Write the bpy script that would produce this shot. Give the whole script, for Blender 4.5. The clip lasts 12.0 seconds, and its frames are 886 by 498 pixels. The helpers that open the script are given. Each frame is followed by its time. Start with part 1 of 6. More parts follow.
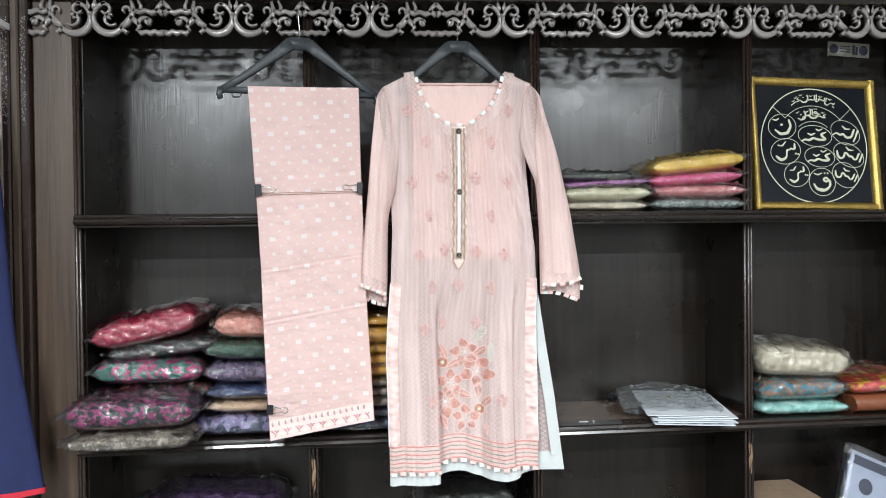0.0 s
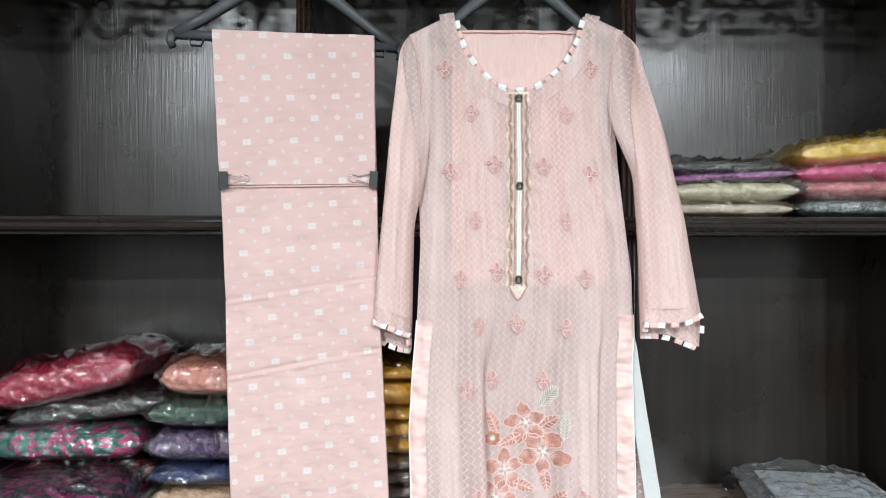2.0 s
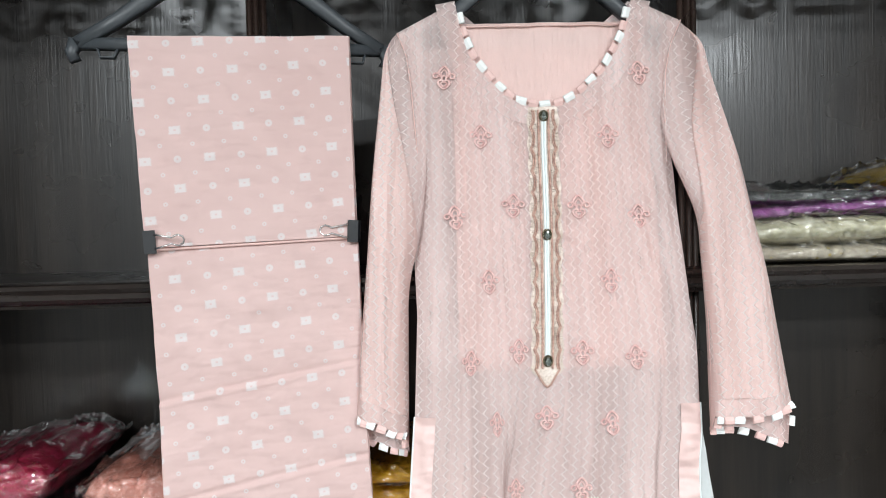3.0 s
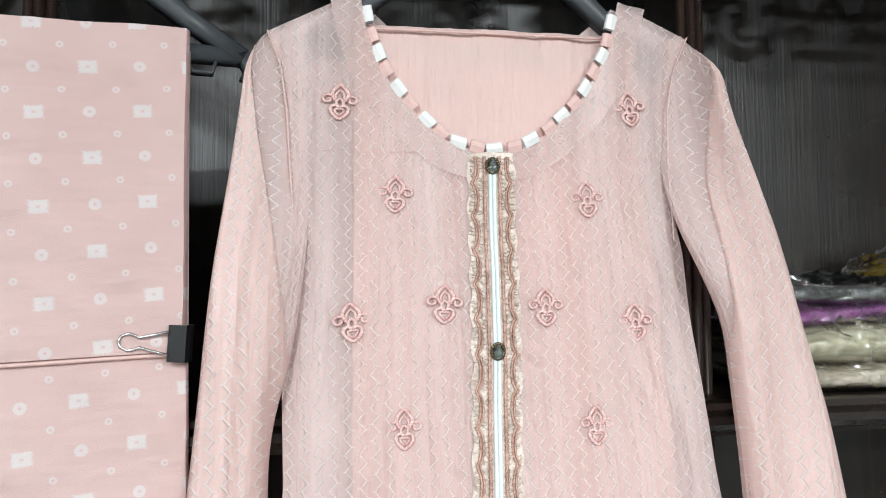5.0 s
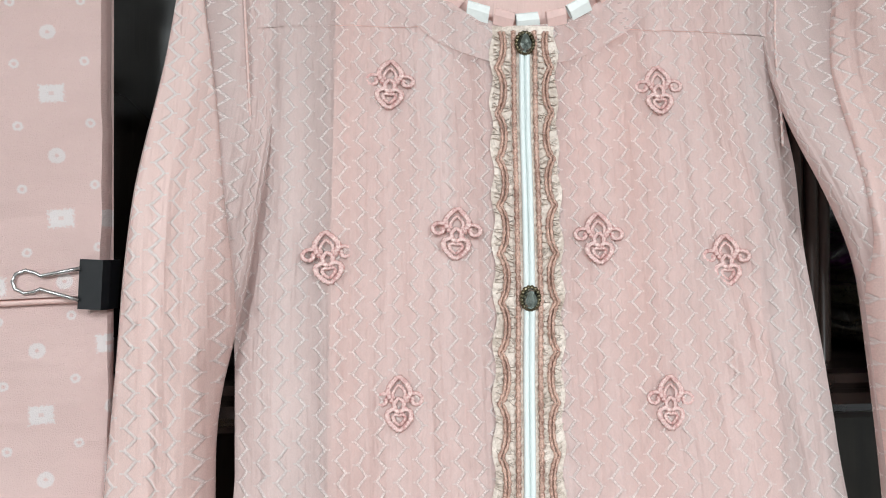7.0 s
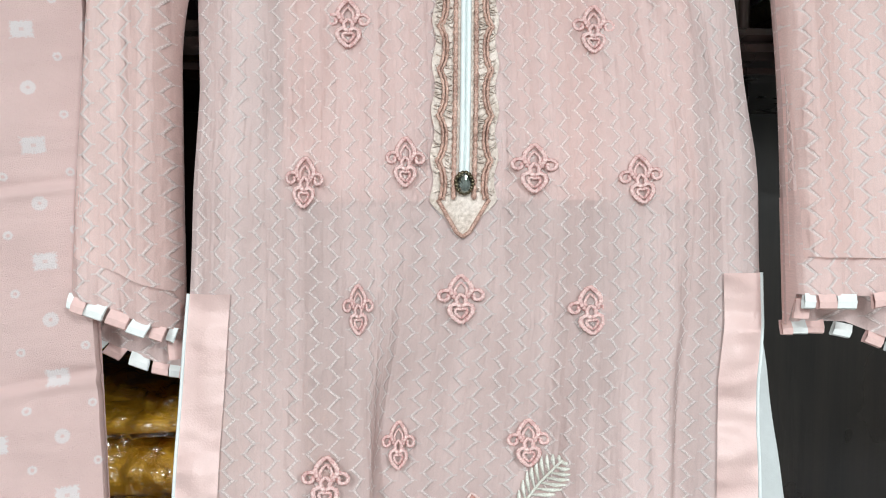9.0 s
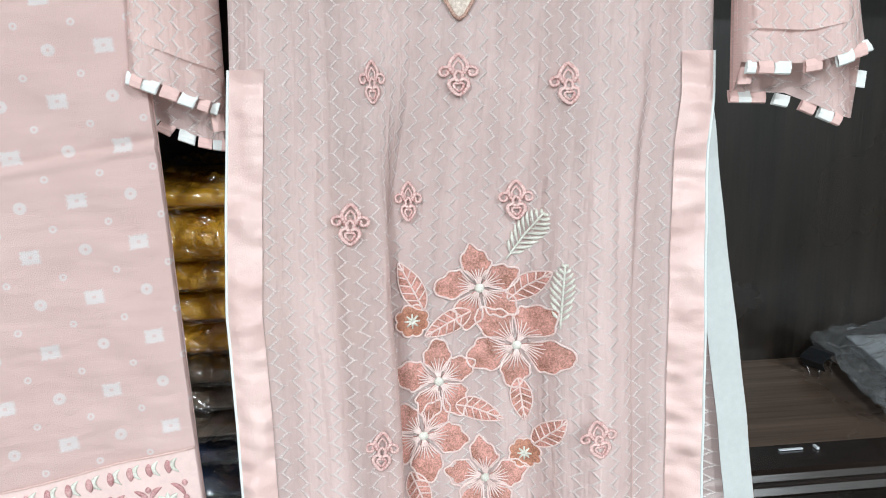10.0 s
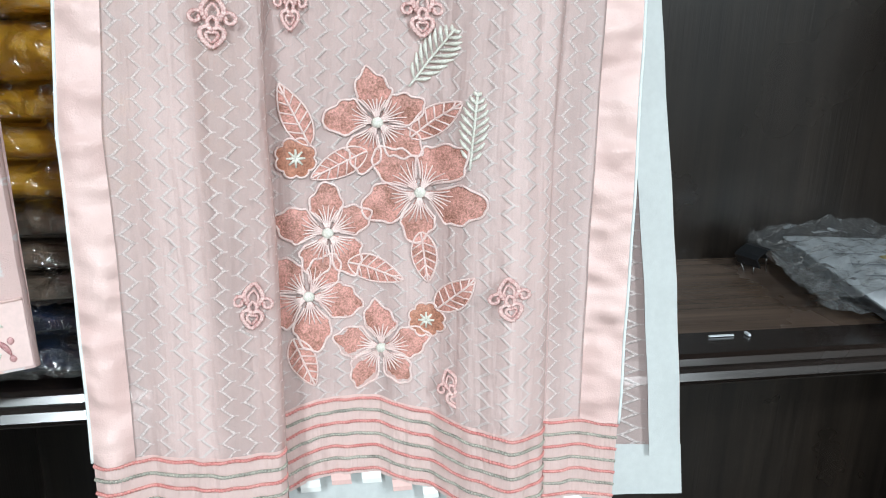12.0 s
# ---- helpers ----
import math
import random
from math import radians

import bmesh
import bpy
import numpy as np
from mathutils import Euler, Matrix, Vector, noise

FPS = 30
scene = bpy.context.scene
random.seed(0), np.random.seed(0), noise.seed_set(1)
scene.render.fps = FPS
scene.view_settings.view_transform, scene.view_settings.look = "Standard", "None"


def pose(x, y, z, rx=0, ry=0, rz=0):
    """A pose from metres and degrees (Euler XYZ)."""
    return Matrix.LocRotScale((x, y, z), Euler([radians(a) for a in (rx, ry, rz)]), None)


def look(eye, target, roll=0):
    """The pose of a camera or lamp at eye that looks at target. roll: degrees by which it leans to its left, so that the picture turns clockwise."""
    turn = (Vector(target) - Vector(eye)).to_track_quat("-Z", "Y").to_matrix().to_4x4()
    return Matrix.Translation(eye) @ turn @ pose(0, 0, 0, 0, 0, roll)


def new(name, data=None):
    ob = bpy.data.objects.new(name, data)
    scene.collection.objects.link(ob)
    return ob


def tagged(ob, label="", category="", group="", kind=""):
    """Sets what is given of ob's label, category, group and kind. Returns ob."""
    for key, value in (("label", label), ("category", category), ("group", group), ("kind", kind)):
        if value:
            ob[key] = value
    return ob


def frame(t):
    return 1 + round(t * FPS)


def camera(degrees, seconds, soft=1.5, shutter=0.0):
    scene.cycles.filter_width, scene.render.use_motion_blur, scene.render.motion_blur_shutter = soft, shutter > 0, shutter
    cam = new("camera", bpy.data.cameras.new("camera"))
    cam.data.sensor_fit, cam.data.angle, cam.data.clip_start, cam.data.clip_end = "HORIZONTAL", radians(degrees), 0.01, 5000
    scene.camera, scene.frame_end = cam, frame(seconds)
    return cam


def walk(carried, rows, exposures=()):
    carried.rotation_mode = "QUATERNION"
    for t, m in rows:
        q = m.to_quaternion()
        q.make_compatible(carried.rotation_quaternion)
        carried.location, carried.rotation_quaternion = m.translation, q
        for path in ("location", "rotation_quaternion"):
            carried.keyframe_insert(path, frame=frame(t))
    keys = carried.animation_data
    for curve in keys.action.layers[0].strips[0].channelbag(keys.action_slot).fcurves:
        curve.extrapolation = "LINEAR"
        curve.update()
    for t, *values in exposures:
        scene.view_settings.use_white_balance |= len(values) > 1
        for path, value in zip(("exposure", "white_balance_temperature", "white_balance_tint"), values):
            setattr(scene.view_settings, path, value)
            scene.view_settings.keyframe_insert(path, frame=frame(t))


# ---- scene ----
cam = camera(63.9, 12.0, soft=1.0)
PATH = [
    (0, (-0.1804, -0.0049, 1.3423), (0.0247, 1.9845, 1.3192), -0.60),
    (0.5, (-0.1906, 0.0398, 1.3351), (0.0178, 2.0285, 1.2849), -0.60),
    (1, (-0.1554, 0.1793, 1.3310), (-0.0236, 2.1751, 1.3366), -1.03),
    (1.5, (-0.1280, 0.3351, 1.3359), (-0.0552, 2.3339, 1.3429), -0.15),
    (2, (-0.1492, 0.5409, 1.3405), (-0.0459, 2.5378, 1.3688), -0.04),
    (2.5, (-0.1619, 0.7072, 1.4243), (-0.0115, 2.6992, 1.3305), -1.82),
    (3, (-0.1274, 0.8253, 1.4764), (-0.0474, 2.8231, 1.4052), -1.34),
    (3.2, (-0.1092, 0.8683, 1.4836), (0.0140, 2.8639, 1.4624), 0.07),
    (4.8, (-0.0989, 1.0759, 1.4855), (0.1776, 3.0534, 1.6118), -0.88),
    (5, (-0.0946, 1.1553, 1.5067), (0.2271, 3.1255, 1.6260), -0.37),
    (5.3, (-0.0923, 1.2572, 1.5277), (0.3329, 3.1966, 1.7669), -1.43),
    (5.5, (-0.0643, 1.2800, 1.5568), (0.2699, 3.2460, 1.7169), -2.46),
    (6, (-0.0423, 1.2950, 1.5471), (0.1700, 3.2776, 1.7050), -1.51),
    (6.5, (-0.0386, 1.3043, 1.5200), (0.1318, 3.2948, 1.6097), -1.52),
    (6.7, (-0.0403, 1.3093, 1.5030), (0.1431, 3.2991, 1.5934), -1.61),
    (7, (-0.0405, 1.3041, 1.4840), (0.1036, 3.2983, 1.5033), -0.42),
    (7.4, (-0.0339, 1.3058, 1.4518), (0.1626, 3.2961, 1.4029), -1.71),
    (7.5, (-0.0293, 1.3041, 1.4427), (0.1609, 3.2940, 1.3820), -2.01),
    (7.7, (-0.0217, 1.3038, 1.4245), (0.1483, 3.2954, 1.3522), -2.42),
    (9.3, (-0.0207, 1.2322, 1.2741), (0.1627, 3.2155, 1.0885), -0.22),
    (9.5, (-0.0251, 1.2165, 1.2634), (0.1357, 3.1830, 0.9414), -2.13),
    (9.6, (-0.0346, 1.2076, 1.2577), (0.1454, 3.1659, 0.8903), -2.63),
    (9.8, (-0.0446, 1.1895, 1.2341), (0.1902, 3.1262, 0.7906), -1.52),
    (10, (-0.0359, 1.1589, 1.2231), (0.1530, 3.1042, 0.7977), -1.44),
    (10.5, (-0.0289, 1.1263, 1.1963), (0.1449, 3.0545, 0.6953), -1.75),
    (11, (-0.0235, 1.1253, 1.1741), (0.1446, 3.0321, 0.5945), -1.77),
    (11.5, (-0.0123, 1.1206, 1.1609), (0.1702, 3.0285, 0.5869), -1.06),
    (11.7, (0.0094, 1.1407, 1.1522), (0.2053, 3.0248, 0.5091), -0.17),
    (12, (0.0051, 1.2167, 1.1276), (0.3416, 3.1047, 0.5621), 1.30),
]
walk(cam, [(t, look(eye, target, roll)) for t, eye, target, roll in PATH],
     [(0.0, 0.10, 6500, 10), (3.0, 0.0, 6500, 10), (5.5, 0.02, 6500, 9), (6.5, -0.06, 6500, 9), (7.5, -0.22, 6500, 8), (9.5, -0.16, 6400, 8), (10.5, -0.13, 6270, 7), (12.0, -0.12, 6200, 6)])

# ---- world, lights, exposure ----
world = bpy.data.worlds.new("shop_air")
scene.world = world
world.use_nodes = True
world.node_tree.nodes["Background"].inputs[0].default_value = (0.9, 0.95, 1.0, 1)
world.node_tree.nodes["Background"].inputs[1].default_value = 0.02

LAMPS = [(-1.05, -0.9, 66.0), (1.05, -0.9, 62.0), (-1.5, -2.5, 160.0), (2.0, -2.5, 160.0)]
CEILING = 2.75
for lx, ly, watts in LAMPS:
    lamp = bpy.data.lights.new("panel_lamp", "AREA")
    lamp.shape, lamp.size, lamp.size_y = "SQUARE", 0.26, 0.26
    lamp.energy, lamp.color = watts, (0.93, 1.0, 1.04)
    o = new("panel_lamp", lamp)
    o.matrix_world = pose(lx, ly, CEILING - 0.03)


# ---- node helpers ----
class Nodes:
    def __init__(self, name):
        self.mat = bpy.data.materials.new(name)
        self.mat.use_nodes = True
        self.t = self.mat.node_tree
        self.t.nodes.clear()
        self.out = self.t.nodes.new("ShaderNodeOutputMaterial")

    def put(self, sock, value):
        if isinstance(value, bpy.types.NodeSocket):
            self.t.links.new(value, sock)
        elif isinstance(value, (tuple, list)) and len(value) == 3 and sock.type == "RGBA":
            sock.default_value = (*value, 1)
        else:
            sock.default_value = value

    def add(self, kind, **ins):
        n = self.t.nodes.new(kind)
        for k, v in ins.items():
            self.put(n.inputs[k], v)
        return n

    def m(self, op, a, b=0.0, c=0.0):
        n = self.t.nodes.new("ShaderNodeMath")
        n.operation = op
        self.put(n.inputs[0], a), self.put(n.inputs[1], b), self.put(n.inputs[2], c)
        return n.outputs[0]

    def coords(self, kind="Object"):
        return self.t.nodes.new("ShaderNodeTexCoord").outputs[kind]

    def scaled(self, vec, s, rot=(0, 0, 0)):
        n = self.add("ShaderNodeMapping", Vector=vec)
        n.inputs["Scale"].default_value = s
        n.inputs["Rotation"].default_value = rot
        return n.outputs[0]

    def noise(self, vec, scale, detail=3.0, rough=0.55):
        n = self.add("ShaderNodeTexNoise", Vector=vec, Scale=scale, Detail=detail, Roughness=rough)
        return n.outputs["Fac"]

    def ramp(self, fac, stops):
        n = self.add("ShaderNodeValToRGB", Fac=fac)
        el = n.color_ramp.elements
        while len(el) < len(stops):
            el.new(0.5)
        for e, (p, c) in zip(el, stops):
            e.position, e.color = p, (*c, 1)
        return n.outputs[0]

    def span(self, v, a, b, c=0.0, d=1.0):
        n = self.add("ShaderNodeMapRange", Value=v)
        for i, x in zip((1, 2, 3, 4), (a, b, c, d)):
            n.inputs[i].default_value = x
        return n.outputs[0]

    def mix(self, fac, a, b):
        n = self.t.nodes.new("ShaderNodeMix")
        n.data_type = "RGBA"
        self.put(n.inputs["Factor"], fac), self.put(n.inputs[6], a), self.put(n.inputs[7], b)
        return n.outputs[2]

    def bump(self, height, strength, dist=0.001):
        return self.add("ShaderNodeBump", Height=height, Strength=strength, Distance=dist).outputs[0]

    def bsdf(self, color, rough=0.6, metal=0.0, normal=None, **more):
        n = self.t.nodes.new("ShaderNodeBsdfPrincipled")
        self.put(n.inputs["Base Color"], color), self.put(n.inputs["Roughness"], rough), self.put(n.inputs["Metallic"], metal)
        if normal is not None:
            self.put(n.inputs["Normal"], normal)
        for k, v in more.items():
            self.put(n.inputs[k.replace("_", " ")], v)
        return n.outputs[0]

    def mixs(self, fac, a, b):
        n = self.t.nodes.new("ShaderNodeMixShader")
        self.put(n.inputs[0], fac), self.put(n.inputs[1], a), self.put(n.inputs[2], b)
        return n.outputs[0]

    def done(self, shader):
        self.t.links.new(shader, self.out.inputs[0])
        return self.mat


# ---- materials ----
def wood(name, dark, light, rough=0.3, along="z", grain=1.0, coat=0.0):
    n = Nodes(name)
    p = n.coords()
    s = {"z": (38, 38, 1.6), "x": (1.6, 38, 38)}[along]
    streak = n.noise(n.scaled(p, s), 1.4 * grain, 6, 0.6)
    broad = n.noise(n.scaled(p, {"z": (7, 7, 0.5), "x": (0.5, 7, 7)}[along]), 1.0, 3)
    fine = n.noise(n.scaled(p, {"z": (260, 260, 9), "x": (9, 260, 260)}[along]), 1.0, 2)
    fac = n.m("ADD", n.m("MULTIPLY", streak, 0.6), n.m("ADD", n.m("MULTIPLY", broad, 0.3), n.m("MULTIPLY", fine, 0.15)))
    col = n.ramp(fac, [(0.36, dark), (0.66, light)])
    r = n.span(n.noise(p, 5.0, 4), 0.3, 0.7, rough - 0.05, rough + 0.1)
    return n.done(n.bsdf(col, r, 0.0, n.bump(n.m("ADD", fine, streak), 0.18, 0.0012), Coat_Weight=coat, Coat_Roughness=0.18))


M_wood = wood("dark_walnut_laminate", (0.0030, 0.0023, 0.0018), (0.0195, 0.0143, 0.0109), 0.28)
M_lip = wood("dark_moulding", (0.007, 0.005, 0.0045), (0.026, 0.018, 0.015), 0.21, "x", 1.0, 0.5)
M_upright = wood("dark_upright", (0.010, 0.006, 0.005), (0.040, 0.025, 0.020), 0.26, "z", 1.0, 0.3)
M_plank = wood("brown_plank", (0.024, 0.015, 0.010), (0.098, 0.064, 0.044), 0.38)
# dark brown lacquer lifted to grey: its silvery shine is painted into the base
M_fret = wood("carved_wood_painted_sheen", (0.14, 0.125, 0.118), (0.30, 0.275, 0.265), 0.22, "x", 1.0, 0.8)


def plain(name, color, rough=0.5, metal=0.0, grain=40.0, vary=0.12, bump=0.15, **more):
    n = Nodes(name)
    p = n.coords()
    v = n.m("ADD", n.m("MULTIPLY", n.noise(p, grain, 3), 0.6), n.m("MULTIPLY", n.noise(p, grain * 0.12, 3), 0.4))
    lo, hi = tuple(c * (1 - vary) for c in color), tuple(min(1, c * (1 + vary)) for c in color)
    return n.done(n.bsdf(n.ramp(v, [(0.35, lo), (0.65, hi)]), rough, metal, n.bump(n.noise(p, grain * 4, 2), bump, 0.0006), **more))


M_wall = plain("taupe_wall_paint", (0.26, 0.25, 0.24), 0.75, grain=25, vary=0.04)
M_pinkwall = plain("pale_wall_paint", (0.70, 0.60, 0.55), 0.75, grain=25, vary=0.04)
M_ceiling = plain("white_ceiling_paint", (0.8, 0.8, 0.78), 0.85, grain=20, vary=0.03)
M_floor = plain("grey_floor_tile", (0.12, 0.115, 0.105), 0.25, grain=9, vary=0.1)
M_hanger = plain("charcoal_plastic", (0.045, 0.052, 0.058), 0.42, grain=200, vary=0.1)
M_steel = plain("steel_wire", (0.55, 0.55, 0.55), 0.25, 1.0, grain=300)
M_black = plain("black_clip_steel", (0.010, 0.011, 0.013), 0.45, grain=200)
M_white_tab = plain("white_satin_ribbon", (0.84, 0.86, 0.84), 0.38, grain=300, vary=0.04)
M_pink_tab = plain("pink_ribbon", (0.78, 0.53, 0.49), 0.6, grain=300, vary=0.06)
M_cord = plain("white_piping", (0.80, 0.86, 0.85), 0.4, grain=500, vary=0.03)
M_gold = plain("gilt_frame", (0.46, 0.32, 0.09), 0.38, 0.85, grain=150, vary=0.3, bump=0.5)
M_ink = plain("glazed_black_field", (0.006, 0.008, 0.012), 0.10, grain=3, vary=0.2, bump=0.0)
M_cream_line = plain("cream_paint", (0.66, 0.68, 0.52), 0.5, grain=300, vary=0.08)
M_paper = plain("white_paper", (0.74, 0.78, 0.82), 0.6, grain=60, vary=0.03)
M_grey_ink = plain("grey_print", (0.30, 0.32, 0.36), 0.6)
M_dark_ink = plain("dark_print", (0.05, 0.06, 0.10), 0.6)
M_yellow_ink = plain("yellow_emblem", (0.65, 0.5, 0.12), 0.6)
M_leather = plain("brown_leather", (0.20, 0.065, 0.030), 0.42, grain=120, vary=0.2, bump=0.5)
M_navy = plain("navy_cotton", (0.008, 0.015, 0.075), 0.8, grain=400, vary=0.2)
M_red = plain("red_trim", (0.55, 0.02, 0.04), 0.7, grain=400)
M_carton = plain("brown_carton", (0.30, 0.21, 0.14), 0.8, grain=50)
M_lightcover = Nodes("lit_diffuser")
M_lightcover = M_lightcover.done(M_lightcover.add("ShaderNodeEmission", Color=(1, 0.98, 0.95), Strength=6.0).outputs[0])
M_alu = plain("white_painted_metal", (0.75, 0.75, 0.74), 0.4)


def thread(name, a, b, rough=0.5, scale=900.0):
    n = Nodes(name)
    p = n.coords()
    v = n.noise(p, scale, 2, 0.7)
    w = n.noise(p, scale * 0.12, 3)
    col = n.ramp(n.m("ADD", n.m("MULTIPLY", v, 0.6), n.m("MULTIPLY", w, 0.4)), [(0.36, a), (0.62, b)])
    return n.done(n.bsdf(col, rough, 0.0, n.bump(v, 0.6, 0.0008)))


M_rose = thread("rose_thread", (0.54, 0.24, 0.225), (0.95, 0.72, 0.68))
M_coral = thread("coral_thread", (0.60, 0.17, 0.16), (0.85, 0.42, 0.38))
M_greythread = thread("silver_grey_thread", (0.22, 0.21, 0.175), (0.62, 0.60, 0.52), 0.4)
M_bronze = thread("bronze_thread", (0.24, 0.115, 0.085), (0.80, 0.52, 0.42), 0.35)
M_petal = thread("copper_rose_satin_stitch", (0.25, 0.11, 0.07), (0.78, 0.40, 0.345), 0.42, 700)
M_rosette = thread("copper_satin_stitch", (0.25, 0.09, 0.05), (0.66, 0.32, 0.22), 0.42, 700)
M_outline = thread("pale_pink_thread", (0.74, 0.52, 0.49), (0.95, 0.80, 0.76))
M_ivory = thread("ivory_thread", (0.62, 0.60, 0.52), (0.90, 0.90, 0.82), 0.4)
M_lace = thread("cream_lace", (0.50, 0.40, 0.33), (0.90, 0.79, 0.71), 0.7, 420)
M_beads = plain("dark_bronze_beads", (0.20, 0.17, 0.11), 0.25, 0.9, grain=900, vary=0.4)
M_crystal = Nodes("grey_green_crystal")
M_crystal = M_crystal.done(M_crystal.bsdf((0.26, 0.30, 0.28), 0.05, 0.85))

PINK = (0.90, 0.712, 0.680)


def sheer(name, solid, zig=True, pink=PINK, see=0.30):
    """Fine cotton lawn with white zigzag columns woven in; solid: how opaque its ground is."""
    n = Nodes(name)
    uv = n.coords("UV")
    sep = n.add("ShaderNodeSeparateXYZ", Vector=uv)
    wob = n.m("MULTIPLY", n.m("SUBTRACT", n.noise(uv, 60, 2), 0.5), 0.004)
    U = n.m("DIVIDE", n.m("ADD", sep.outputs[0], wob), 0.0125)
    V = n.m("DIVIDE", sep.outputs[1], 0.0118)
    colno = n.m("FLOOR", U)
    fx = n.m("SUBTRACT", n.m("FRACT", U), 0.5)
    ph = n.m("FRACT", n.m("ADD", V, n.m("MULTIPLY", n.m("SINE", n.m("MULTIPLY", colno, 2.4)), 0.12)))
    tri = n.m("SUBTRACT", n.m("MULTIPLY", n.m("ABSOLUTE", n.m("SUBTRACT", ph, 0.5)), 2.0), 0.5)
    d = n.m("ABSOLUTE", n.m("SUBTRACT", fx, n.m("MULTIPLY", tri, 0.48)))
    line = n.span(d, 0.055, 0.125, 1.0, 0.0)
    tip = n.m("GREATER_THAN", n.m("ABSOLUTE", tri), 0.41)
    reach = n.m("MULTIPLY", n.m("LESS_THAN", n.m("ABSOLUTE", fx), 0.46), n.m("GREATER_THAN", n.m("MULTIPLY", fx, tri), 0.09))
    tick = n.m("MULTIPLY", tip, reach)
    stitch = n.span(n.noise(n.scaled(uv, (900, 900, 900)), 1.0, 1), 0.38, 0.56)
    mask = n.m("MULTIPLY", n.m("MAXIMUM", line, n.m("MULTIPLY", tick, 0.8)), n.m("ADD", n.m("MULTIPLY", stitch, 0.35), 0.65))
    weave = n.noise(n.scaled(uv, (2200, 900, 1)), 1.0, 2)
    cloud = n.noise(uv, 9.0, 4)
    ground = n.ramp(n.m("ADD", n.m("MULTIPLY", weave, 0.3), n.m("MULTIPLY", cloud, 0.7)), [(0.35, tuple(c * 0.95 for c in pink)), (0.65, tuple(min(1, c * 1.05) for c in pink))])
    if not zig:
        mask = n.m("MULTIPLY", mask, 0.0)
    col = n.mix(n.m("MULTIPLY", mask, 0.85), ground, (0.97, 0.89, 0.865))
    height = n.m("ADD", mask, n.m("MULTIPLY", weave, 0.25))
    crease = n.noise(n.scaled(uv, (85, 7, 1)), 1.0, 3, 0.55)
    nor = n.bump(n.m("ADD", n.m("MULTIPLY", crease, 3.0), n.m("MULTIPLY", n.noise(n.scaled(uv, (22, 13, 1)), 1.0, 4, 0.6), 5.0)), 0.6, 0.0024)
    fine = n.add("ShaderNodeBump", Height=height, Strength=0.6, Distance=0.0012, Normal=nor)
    nor = fine.outputs[0]
    face = n.bsdf(col, 0.50, 0.0, nor)
    back = n.add("ShaderNodeBsdfTranslucent", Color=col).outputs[0]
    cloth = n.mixs(0.24, face, back)
    if solid >= 1:
        return n.done(cloth)
    opaque = n.m("MAXIMUM", n.m("MULTIPLY", mask, 0.95), n.m("ADD", n.span(weave, 0.2, 0.8, solid - 0.06, solid + 0.06), n.m("MULTIPLY", n.m("SUBTRACT", n.noise(n.scaled(uv, (17, 0.8, 1)), 1.0, 2), 0.5), 1.5)))
    clear = n.add("ShaderNodeBsdfTransparent", Color=(1, 0.96, 0.95)).outputs[0]
    return n.done(n.mixs(opaque, clear, cloth))


M_sheer = sheer("sheer_pink_lawn", 0.69)
M_sleeve = sheer("pink_sleeve_lawn", 0.90, True, (0.91, 0.68, 0.635))
M_trouser = sheer("pink_plain_cotton", 1.0, False, (0.92, 0.675, 0.625))
M_facing = sheer("pink_facing_lawn", 0.84, True, (0.91, 0.69, 0.65))
def puckered():
    n = Nodes("puckered_pink_satin")
    p = n.coords()
    fold = n.noise(n.scaled(p, (26, 26, 48)), 1.0, 1, 0.4)
    fine = n.noise(p, 900, 2)
    col = n.ramp(n.noise(p, 30, 3), [(0.35, (0.77, 0.545, 0.51)), (0.65, (0.85, 0.63, 0.59))])
    nor = n.bump(n.m("ADD", n.m("MULTIPLY", fold, 5.0), n.m("MULTIPLY", fine, 0.1)), 0.7, 0.0045)
    return n.done(n.bsdf(col, 0.42, 0.0, nor))


M_border = puckered()
M_hemcloth = sheer("pale_hem_cloth", 1.0, False, (0.86, 0.66, 0.62))
M_whitefacing = plain("white_cotton_facing", (0.58, 0.61, 0.605), 0.7, grain=200, vary=0.04)


